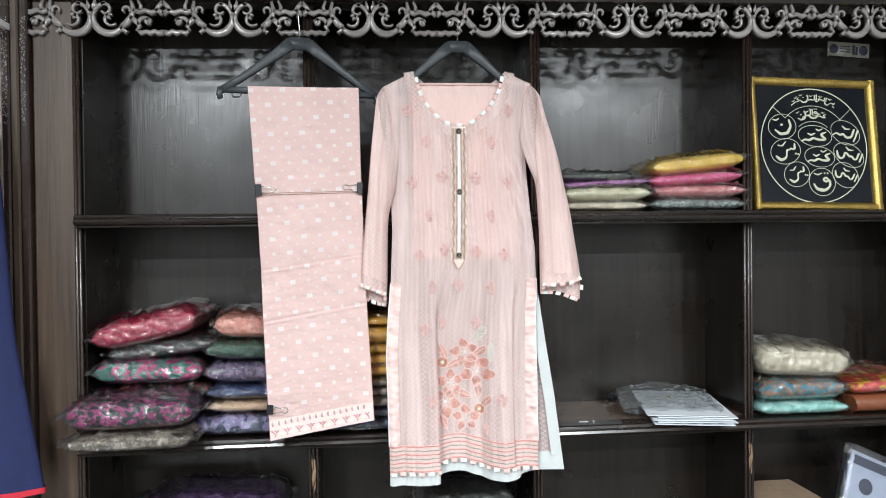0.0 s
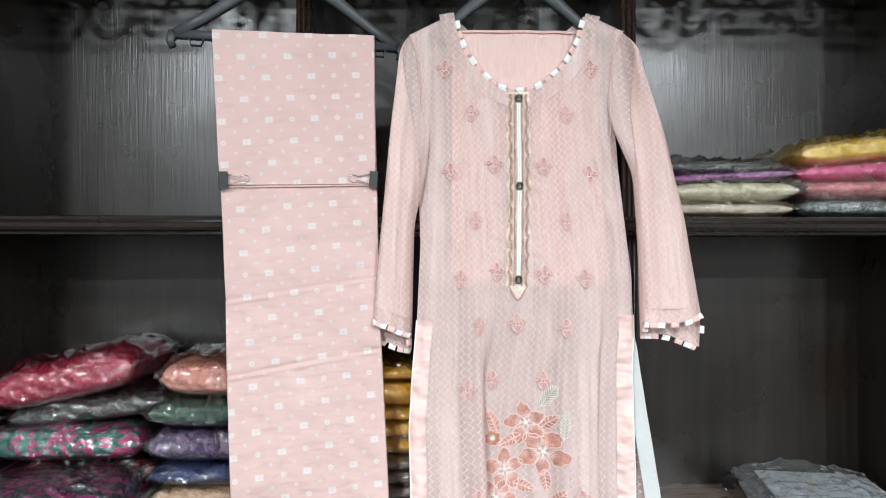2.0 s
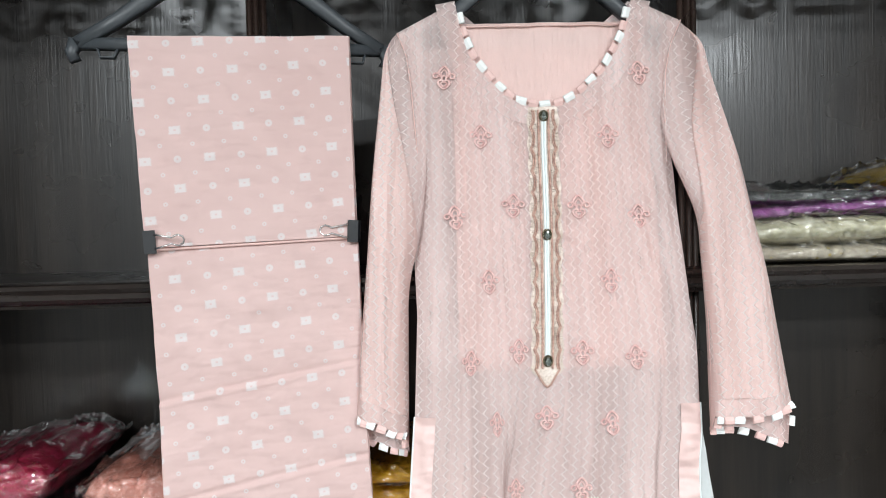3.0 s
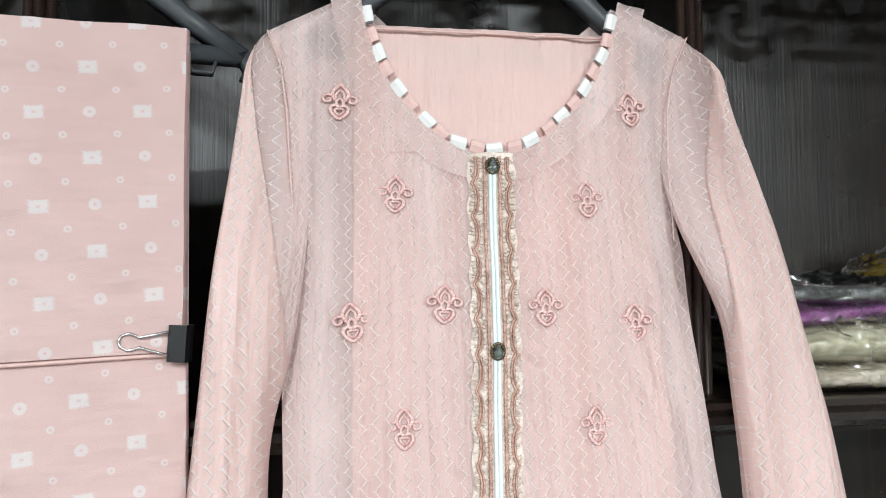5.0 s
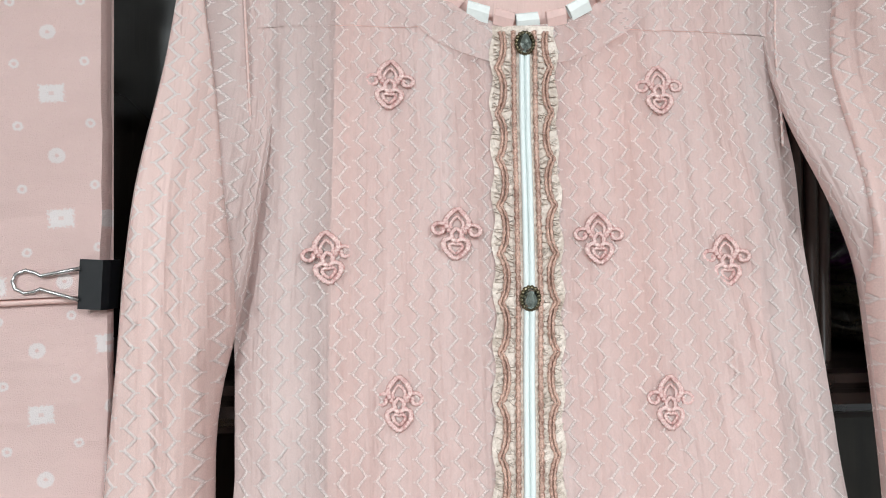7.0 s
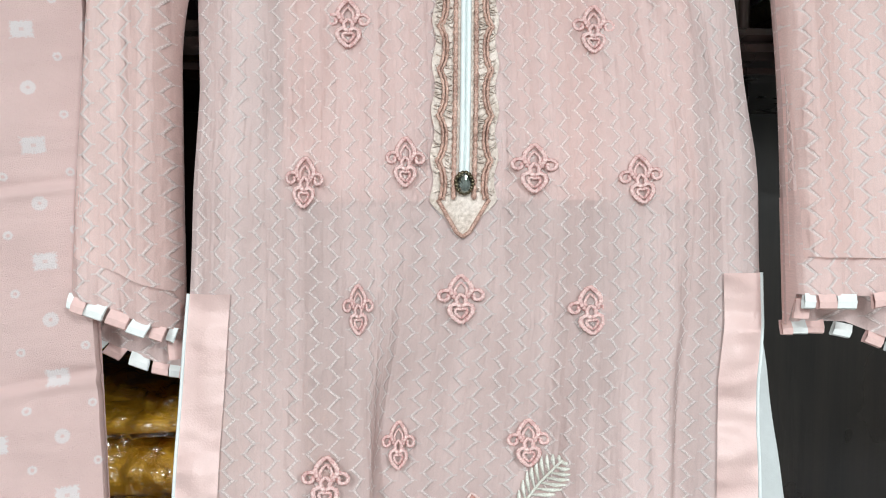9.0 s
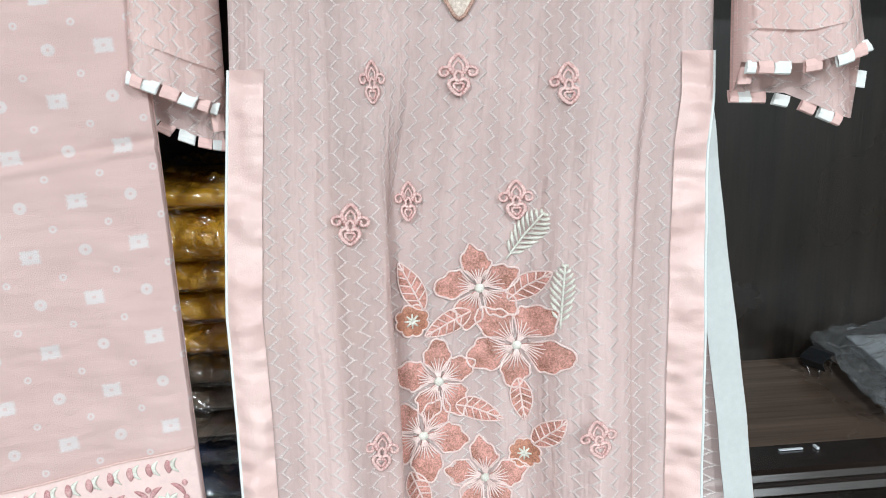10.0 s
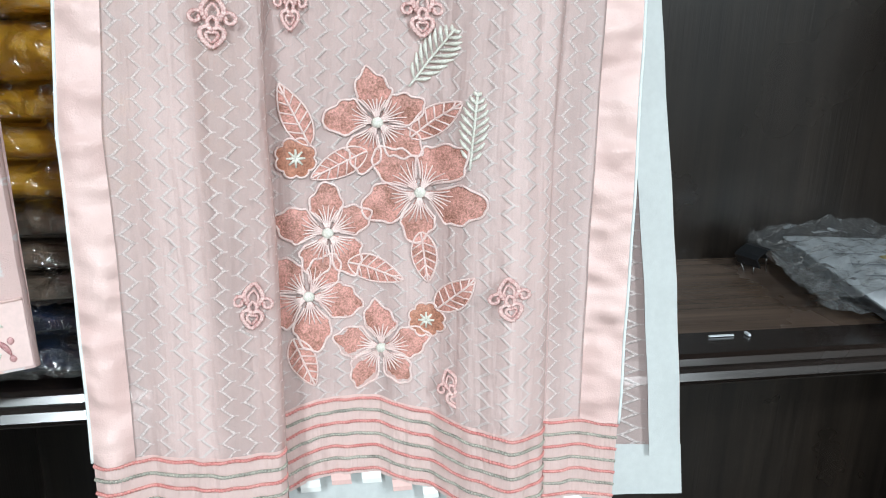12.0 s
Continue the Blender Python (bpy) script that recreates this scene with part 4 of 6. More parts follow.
# small embroidered sprigs
def motif_mesh():
    b = Build()

    def cord(pts, r=0.00125, closed=False):
        b.tube([(x, 0.0, z) for x, z in pts], [r * 0.92 * (0.7 + 0.5 * abs(math.sin(i * 1.3))) for i in range(len(pts))], 6, closed, 0.5)

    peak = [(-0.0045, 0.003), (-0.006, 0.008), (-0.004, 0.012), (0, 0.0165), (0.004, 0.012), (0.006, 0.008), (0.0045, 0.003)]
    cord(along(peak, 26), 0.0016)
    cord([(x * 0.55, 0.0035 + (z - 0.0035) * 0.62) for x, z in along(peak, 18)], 0.0009)
    for sg in (-1, 1):
        spiral = [(sg * (0.0085 + (0.0048 - 0.0034 * i / 27) * math.cos(radians(200 - 430 * i / 27))), 0.0025 + (0.0048 - 0.0034 * i / 27) * math.sin(radians(200 - 430 * i / 27))) for i in range(28)]
        cord(spiral, 0.0013)
        heart = [(0, -0.0045), (sg * 0.003, -0.0022), (sg * 0.0062, -0.0042), (sg * 0.0060, -0.0085), (sg * 0.003, -0.0125), (0, -0.0150)]
        cord(along(heart, 20), 0.0015)
        cord([(x * 0.5, -0.0085 + (z + 0.0085) * 0.5) for x, z in along(heart, 14)], 0.0010)
    cord(along([(-0.002, -0.003), (-0.0026, 0.001), (0, 0.004), (0.0026, 0.001), (0.002, -0.003)], 14), 0.0013)
    return b.mesh("sprig", M_rose)


SPRIG = motif_mesh()
for x, z, wide, turn in ((-0.085, 1.660, 1, 4), (0.164, 1.663, 1, -6), (-0.041, 1.584, 1, 3), (0.120, 1.582, 1, -2), (-0.004, 1.496, 1, 4), (0.078, 1.493, 1, 0), (-0.076, 1.483, 1, -6), (0.154, 1.480, 1, 0),
                         (-0.037, 1.403, 0.92, 0), (0.114, 1.401, 0.92, 2), (-0.004, 1.319, 0.8, 2), (0.074, 1.315, 1, 2), (-0.063, 1.307, 0.75, 4), (0.140, 1.308, 0.95, -6), (0.029, 1.236, 1, 0), (0.109, 1.228, 1, -4),
                         (-0.033, 1.232, 0.62, 0), (-0.053, 1.134, 0.95, 4), (0.126, 0.964, 1, -8), (-0.038, 0.966, 0.85, 6), (0.072, 1.143, 0.95, 0), (-0.010, 1.145, 0.7, 2), (0.092, 0.893, 0.7, -14)):
    deep = x > -0.02 and x < 0.09 and z < 1.2
    c = on_cloth(x, z, 0.0045 if z > 1.62 else 0.0032 if z < 1.2 else 0.0018, 0.36 if deep else 0.0, 0.76 if deep else 1.0)
    o = part("sprig", SPRIG, None, kameez)
    lean = math.degrees(math.atan2(LEAN_Y(z + 0.01) - LEAN_Y(z - 0.01), 0.02))
    o.matrix_basis = Matrix.Translation(c) @ pose(0, 0, 0, -lean, 0, 0) @ pose(0, 0, 0, 0, turn, 0) @ Matrix.Diagonal((wide * 1.16, 1, 0.94, 1))


# the large flower spray on the recessed middle panel
def deep(x, z, lift):
    return on_cloth(x, z, lift, 0.36, 0.80)


def flower(cx, cz, R, turn, seed):
    rr = random.Random(seed)
    pet, out, stam = Build(), Build(), Build()
    for k in range(5):
        phi = radians(turn + 72 * k + rr.uniform(-5, 5))
        rad = R * rr.uniform(0.88, 1.06)
        half = radians(38)
        skew = rr.uniform(-0.3, 0.3)

        def rim(t):
            return rad * (0.84 + 0.30 * max(0.0, 1 - abs(t - skew) * 1.25) ** 1.4 - 0.24 * abs(t) ** 3 + 0.035 * math.sin(13 * t + 2 * k))

        def at(r, t, lift):
            a = phi + half * t * (0.55 + 0.45 * min(1.0, r / rad * 1.3))
            return deep(cx + r * math.cos(a), cz + r * math.sin(a), lift)

        ts = np.linspace(-1, 1, 13)
        pet.grid([[at(0.10 * R + (rim(t) - 0.10 * R) * q, t, 0.0010 + 0.0010 * math.sin(math.pi * q) * (1 - t * t)) for t in ts] for q in np.linspace(0, 1, 8)])
        edge = [at(0.25 * R + (rim(-1) - 0.25 * R) * q, -1, 0.0014) for q in (0, 0.35, 0.7)] + [at(rim(t), t, 0.0016) for t in np.linspace(-1, 1, 22)] + [at(0.25 * R + (rim(1) - 0.25 * R) * q, 1, 0.0014) for q in (0.7, 0.35, 0)]
        out.tube(edge, [0.0007 + 0.00035 * abs(math.sin(i * 1.3)) for i in range(len(edge))], 5)
        for t in (-0.7, -0.42, -0.14, 0.14, 0.42, 0.7):
            pts = [at(R * (0.06 + 0.52 * q * rr.uniform(0.85, 1.1)), t * (0.9 + 0.3 * q), 0.0024) for q in np.linspace(0, 1, 6)]
            stam.tube(pts, [0.0007, 0.0007, 0.0006, 0.0006, 0.0005, 0.0003], 5)
    f = part("flower", pet, M_petal, kameez, "copper-rose satin stitch flower")
    part("outline", out, M_outline, f, "pale pink outline cord")
    part("stamen_spray", stam, M_outline, f, "pale thread rays")
    b = Build().ball(deep(cx, cz, 0.0028), 0.0042, 5, 10, (1.0, 0.45, 0.9))
    part("centre", b, M_ivory, f, "ivory knotted centre")


def rosette(cx, cz, R):
    b, o = Build(), Build()
    def rim(a):
        return R * (0.86 + 0.16 * abs(math.sin(4 * a)) ** 0.7)
    angs = np.linspace(0, 2 * math.pi, 49)[:-1]
    b.grid([[deep(cx + rim(a) * q * math.cos(a), cz + rim(a) * q * math.sin(a), 0.0011 + 0.0010 * math.sin(math.pi * q)) for a in angs] for q in (0.05, 0.3, 0.6, 0.85, 1.0)], closed=True)
    f = part("rosette", b, M_rosette, kameez, "small copper embroidered rosette")
    o.tube([deep(cx + rim(a) * math.cos(a), cz + rim(a) * math.sin(a), 0.0015) for a in angs], 0.0008, 5, True)
    part("outline", o, M_outline, f, "pale pink outline cord")
    c = Build()
    for k in range(8):
        a = 2 * math.pi * k / 8
        c.tube([deep(cx, cz, 0.0026), deep(cx + 0.45 * R * math.cos(a), cz + 0.45 * R * math.sin(a), 0.0022)], [0.0012, 0.0007], 5)
    part("centre", c, M_ivory, f, "ivory centre")


def leaf(cx, cz, length, wide, turn, mat, rim_mat, feather=False):
    b, o = Build(), Build()
    ca, sa = math.cos(radians(turn)), math.sin(radians(turn))

    def at(u, v, lift):
        return deep(cx + u * ca - v * sa, cz + u * sa + v * ca, lift)

    def hw(q):
        return wide / 2 * math.sin(math.pi * min(1, q ** 0.8)) ** 0.8

    if not feather:
        qs = np.linspace(0.01, 0.99, 16)
        b.grid([[at((q - 0.5) * length, hw(q) * t, 0.0010 + 0.0007 * (1 - t * t)) for t in (-1, -0.5, 0, 0.5, 1)] for q in qs])
        loop = [at((q - 0.5) * length, hw(q), 0.0014) for q in qs] + [at((q - 0.5) * length, -hw(q), 0.0014) for q in qs[::-1]]
        o.tube(loop, 0.0007, 5, True)
        o.tube([at((q - 0.5) * length, 0, 0.0020) for q in qs], 0.0008, 5)
        for q in (0.2, 0.35, 0.5, 0.65, 0.8):
            for t in (-1, 1):
                o.tube([at((q - 0.5) * length, 0, 0.0019), at((q + 0.12 - 0.5) * length, t * hw(min(0.98, q + 0.12)) * 0.95, 0.0016)], 0.0006, 5)
        f = part("leaf", b, mat, kameez, "copper embroidered leaf")
        part("vein_thread", o, rim_mat, f, "pale veins and outline")
    else:
        b.tube([at((q - 0.5) * length, 0, 0.0018) for q in np.linspace(0, 1, 12)], 0.0009, 5)
        for q in np.linspace(0.12, 0.95, 9):
            for t in (-1, 1):
                l = wide * 0.55 * math.sin(math.pi * min(0.92, 0.15 + 0.8 * q))
                b.tube([at((q - 0.5) * length, 0, 0.0016), at((q - 0.5) * length + l * 0.6, t * l * 0.7, 0.0020), at((q - 0.5) * length + l, t * l, 0.0014)], [0.0006, 0.0014, 0.0006], 6)
        part("feather_leaf", b, mat, kameez, "ivory feathered leaf")


flower(0.0437, 1.074, 0.031, 100, 1)
flower(0.0715, 1.028, 0.036, 55, 2)
flower(0.0094, 1.000, 0.032, 95, 3)
flower(-0.0045, 0.957, 0.034, 60, 4)
flower(0.0450, 0.917, 0.030, 90, 5)
rosette(-0.010, 1.051, 0.0135)
rosette(0.0758, 0.939, 0.0125)
leaf(0.078, 1.116, 0.046, 0.020, 52, M_ivory, M_ivory, True)
leaf(0.1035, 1.071, 0.050, 0.016, 85, M_ivory, M_ivory, True)
for x, z, l, w, t in ((-0.010, 1.079, 0.044, 0.018, 115), (0.081, 1.077, 0.040, 0.018, 38), (0.018, 1.046, 0.042, 0.018, 205), (0.0415, 0.973, 0.040, 0.018, -18), (0.0748, 0.983, 0.036, 0.017, -82), (0.094, 0.961, 0.036, 0.016, 50), (-0.009, 0.910, 0.038, 0.018, -68)):
    leaf(x, z, l, w, t, M_petal, M_outline)

# ---- trousers folded over the hanger inside the kameez ----
trousers = thing("folded_trousers", (0.04, 1.735, 1.30), "plain peach-pink trousers folded over the hanger bar inside the kameez", "trousers")
b = Build()
rows = []
for k in range(60):
    q = k / 59
    z = 1.296 + (1.731 - 1.296) * q
    rows.append([(-0.072 + 0.246 * j / 40 + 0.010 * (q - 1) * (0.5 - j / 40), LEAN_Y(z) + 0.0060 + ripple(-0.072 + 0.246 * j / 40, z) + 0.0004 * noise.noise((j * 0.2, z * 20, 7)) - (0.0 if q < 0.98 else -0.003), z + 0.0015 * (j / 40) * q) for j in range(41)])
rows.append([(p[0], p[1] + 0.004, p[2] + 0.001) for p in rows[-1]])
rows.append([(p[0], p[1] + 0.006, p[2] - 0.02) for p in rows[-1]])
rows.append([(p[0], p[1] - 0.002, p[2] - 0.20) for p in rows[-1]])
b.grid(rows)
part("folded_leg", b, M_trouser, trousers)
part("fold_seam", Build().tube([(-0.070 + 0.216 * j / 30, LEAN_Y(1.727) + 0.0050, 1.7265 + 0.0015 * j / 30) for j in range(31)], 0.0012, 5), M_trouser, trousers)
part("inner_leg", Build().grid([[(-0.068 + 0.20 * j / 10, LEAN_Y(z) + 0.0072, z) for j in range(11)] for z in (1.302, 1.4, 1.5, 1.6, 1.70)]), M_trouser, trousers)


# ---- hangers ----
def hanger(cx, y, top, half, drop, bar, hook_top, label, turn=0.0, swing=0.0):
    t = thing("clothes_hanger", (cx, y, bar), label, "hanger", "hangers")
    m = pose(cx, y, top, 0, turn, swing) @ pose(-cx, -y, -top)
    b = Build()
    neck = [(cx - 0.026, top - 0.002), (cx - 0.020, top), (cx + 0.020, top), (cx + 0.026, top - 0.002), (cx + 0.040, top - 0.034), (cx + 0.020, top - 0.028), (cx - 0.020, top - 0.028), (cx - 0.040, top - 0.034)]
    b.prism(neck, y - 0.006, y + 0.006, m)
    for sg in (-1, 1):
        arm = [(cx + sg * 0.020, top - 0.014), (cx + sg * 0.045, top - 0.034), (cx + sg * (0.045 + (half - 0.045) * 0.34), top - 0.034 - (drop - 0.034) * 0.36), (cx + sg * half * 0.75, top - drop * 0.78), (cx + sg * half, top - drop)]
        b.stroke(arm if sg < 0 else arm, [0.030, 0.026, 0.019, 0.016, 0.015], y - 0.007, y + 0.006, m)
        tip = [(cx + sg * half, top - drop + 0.004), (cx + sg * (half + 0.006), top - drop - 0.010), (cx + sg * (half + 0.002), top - drop - 0.020)]
        b.stroke(tip, [0.016, 0.013, 0.012], y - 0.007, y + 0.006, m)
        b.stroke([(cx + sg * (half - 0.045), bar - 0.005), (cx + sg * (half - 0.040), bar - 0.016), (cx + sg * (half - 0.025), bar - 0.016), (cx + sg * (half - 0.022), bar - 0.005)], [0.003] * 4, y - 0.004, y + 0.004, m)
    part("body", b, M_hanger, t)
    part("trouser_bar", Build().stroke([(cx - half, bar), (cx - half / 2, bar), (cx, bar), (cx + half / 2, bar), (cx + half, bar)], [0.014] * 5, y - 0.006, y + 0.006, m), M_hanger, t)
    pts = [(cx, y, top - 0.01), (cx, y, top + 0.025), (cx - 0.002, y - 0.002, hook_top - 0.012)] + [(cx - 0.002, y + 0.010 - 0.012 * math.cos(radians(a)), hook_top - 0.012 + 0.012 * math.sin(radians(a))) for a in range(0, 190, 20)]
    part("hook", Build().tube([m @ Vector(p) for p in pts], 0.0016, 6), M_steel, t, "bent steel wire hook")


hanger(0.042, 1.7490, 1.836, 0.150, 0.119, 1.712, 1.895, "charcoal plastic hanger with steel hook holding the kameez", 0.4)
hanger(-0.341, 1.716, 1.828, 0.180, 0.130, 1.699, 1.892, "charcoal plastic hanger with steel hook holding the dupatta", -0.6, 11.5)

# ---- the dupatta ----
dup = thing("dupatta", (-0.31, 1.66, 0.90), "folded pink dupatta with white block print clipped on a hanger", "dupatta")
DL = table([(0.88, -0.408), (0.93, -0.411), (1.124, -0.4215), (1.29, -0.4285), (1.446, -0.4375), (1.47, -0.4395), (1.705, -0.456)])
DR = table([(0.90, -0.174), (1.248, -0.1925), (1.452, -0.198), (1.479, -0.200), (1.715, -0.2035)])


def dup_y(z, x=-0.33):
    return 1.681 + 0.073 * (z - 1.70) + (0.15 + 0.04 * smoothstep((z - 0.95) / 0.4)) * (x + 0.45)


def dup_point(q, z, lift=0.0, low=False):
    x = DL(z) + (DR(z) - DL(z)) * q
    y = dup_y(z, x) + 0.006 * math.sin(q * 3.1 + 0.3) * 0.4 + 0.0030 * noise.noise((x * 14 + 3, z * 9, 1)) + 0.0022 * noise.noise((x * 22, z * 34 + x * 22, 6)) + 0.0010 * noise.noise((x * 70, z * 60 - x * 40, 3))
    for zc in (1.292, 1.176):
        u = (z - zc - 0.036 * (q - 0.5)) / 0.004
        y += 0.0042 * u * math.exp(-u * u) + 0.0012 * math.exp(-(u / 6) ** 2)
    return Vector((x, y - lift, z))


def sheet(bot0, bot1, top0, top1, lift, n=140):
    rows = []
    for i in range(n + 1):
        t = i / n
        rows.append([dup_point(q, (bot0 + (bot1 - bot0) * q) * (1 - t) + (top0 + (top1 - top0) * q) * t, lift) for q in (j / 60 for j in range(61))])
    return rows


def slab(rows, thick, uvshift=0.0):
    """A folded cloth: the face, a rounded edge all round, and the back."""
    b = Build()
    uvs = [[(p[0] + uvshift, p[2]) for p in r] for r in rows]
    b.grid(rows, uvs)
    loop = [p for p in rows[0]] + [r[-1] for r in rows[1:]] + [p for p in rows[-1][::-1][1:]] + [r[0] for r in rows[::-1][1:-1]]
    c = Vector((0, thick, 0))
    mid = sum((Vector(p) for p in loop), Vector()) / len(loop)
    rim = []
    for d, o in ((0, 0), (0.35, 0.0012), (0.7, 0.0012), (1, 0)):
        rim.append([Vector(p) + c * d + Vector(((1 if p[0] > mid.x else -1) * o, 0, 0)) for p in loop])
    b.grid(rim, closed=True)
    b.grid([[Vector(p) + c for p in r] for r in (rows[0], rows[len(rows) // 2], rows[-1])])
    return b


part("lower_fold", slab(sheet(0.893, 0.923, 1.690, 1.698, 0.0, 420), 0.007), M_dupatta, dup, "long folded lower length")
part("upper_fold", slab(sheet(1.456, 1.464, 1.704, 1.713, 0.0065, 180), 0.012, 0.017), M_dupatta, dup, "upper fold over the hanger bar")
b = Build()
for zz in (1.453, 1.4575):
    b.tube([dup_point(q, zz + 0.009 * q, 0.0035) for q in np.linspace(0.005, 0.995, 40)], 0.0016, 6)
part("fold_hem", b, M_trouser, dup, "rolled seam across the fold")
# printed and stitched border at the foot
b = Build()
rows = [[dup_point(q, 0.895 + 0.030 * q + h, 0.0009) for q in np.linspace(0.002, 0.998, 60)] for h in np.linspace(0, 0.044, 6)]
b.grid(rows)
border = part("border", b, M_dupborder, dup, "pale border with rose and ivory motifs")


def bead(b, q, h, a, w, turn, bow=0.0):
    """A padded oval, or a crescent when bowed, on the border."""
    if not 0.02 < q < 0.965:
        return
    pts, rad = [], []
    for i in range(9):
        t = i / 8 - 0.5
        u, v = bow * (4 * t * t - 1) * w, t * a
        du, dv = u * math.cos(turn) - v * math.sin(turn), u * math.sin(turn) + v * math.cos(turn)
        pts.append(dup_point(q + du / 0.234, 0.895 + 0.030 * q + h + dv, 0.0012))
        rad.append(w / 2 * math.sin(math.pi * (0.04 + 0.92 * i / 8)) ** 0.8)
    b.tube(pts, rad, 6, flat=0.4)


ro, iv = Build(), Build()
for k in range(17):
    q = 0.03 + k * 0.0588
    bead(ro, q, 0.0335, 0.0105, 0.0058, 0.0)
    bead(iv, q + 0.030, 0.0335, 0.0115, 0.0042, 0.0, 1.0)
for k in range(9):
    q = 0.05 + k * 0.113
    bead(ro, q - 0.022, 0.0145, 0.0135, 0.0042, 0.75, -0.4)
    bead(ro, q + 0.022, 0.0145, 0.0135, 0.0042, -0.75, 0.4)
    bead(ro, q, 0.0185, 0.005, 0.0045, 0.0)
    bead(ro, q, 0.0070, 0.005, 0.0045, 0.0)
    for tn in (-0.8, 0.0, 0.8):
        bead(iv, q + 0.0565 - tn * 0.017, 0.0085, 0.0105, 0.0046, tn)
part("rose_stitching", ro, M_dupthread, border, "rose padded ovals and leaves")
part("ivory_stitching", iv, M_ivory, border, "ivory crescents and buds")
part("border_seam", Build().tube([dup_point(q, 0.939 + 0.030 * q, 0.0012) for q in np.linspace(0.002, 0.998, 60)], 0.0009, 5), M_trouser, border)


def binder_clip(at, sg, h=0.026, turn=0.0, group="binder clips", label="black binder clip with steel wire handles on the cloth", m0=None):
    t = thing("binder_clip", at, label, "binder clip", group)
    m = m0 or (Matrix.Translation(at) @ pose(0, 0, 0, 0, turn, 0) @ Matrix.Diagonal((sg, 1, 1, 1)))
    b = Build()
    sec = [(0.000, -0.002), (0.002, -0.0075), (0.015, -0.0052), (0.0152, -0.0042), (0.003, -0.006), (0.0012, 0.0), (0.003, 0.016), (0.0152, 0.0142), (0.015, 0.0152), (0.002, 0.0175), (0.000, 0.012)]
    b.grid([[m @ Vector((x, y, z)) for x, y in sec] for z in (-h / 2, h / 2)], closed=True)
    for z in (-h / 2, h / 2):
        base = len(b.v)
        for x, y in sec:
            b.vert(m @ Vector((x, y, z)))
        b.f.append(tuple(range(base, base + len(sec))))
    part("body", b, M_black, t, "", False)
    for y in (-0.0068, 0.0165):
        pts = [(0.014, y, -0.0085), (0.024, y - 0.0005, -0.006), (0.034, y, -0.0035), (0.037, y, -0.0050), (0.042, y, -0.0062), (0.047, y, -0.0040), (0.0485, y, 0.0), (0.047, y, 0.0040), (0.042, y, 0.0062), (0.037, y, 0.0050), (0.034, y, 0.0035), (0.024, y - 0.0005, 0.006), (0.014, y, 0.0085)]
        part("wire_handle", Build().tube([m @ Vector(p) for p in pts], 0.0011, 6), M_steel, t, "steel wire handle")


binder_clip((-0.194, dup_y(1.469, -0.2) - 0.006, 1.4695), -1, 0.027, 3)
binder_clip((-0.4405, dup_y(1.462, -0.43) - 0.006, 1.4625), 1, 0.027, -3)
binder_clip((-0.4165, dup_y(0.966, -0.41) - 0.004, 0.966), 1, 0.022, 4)


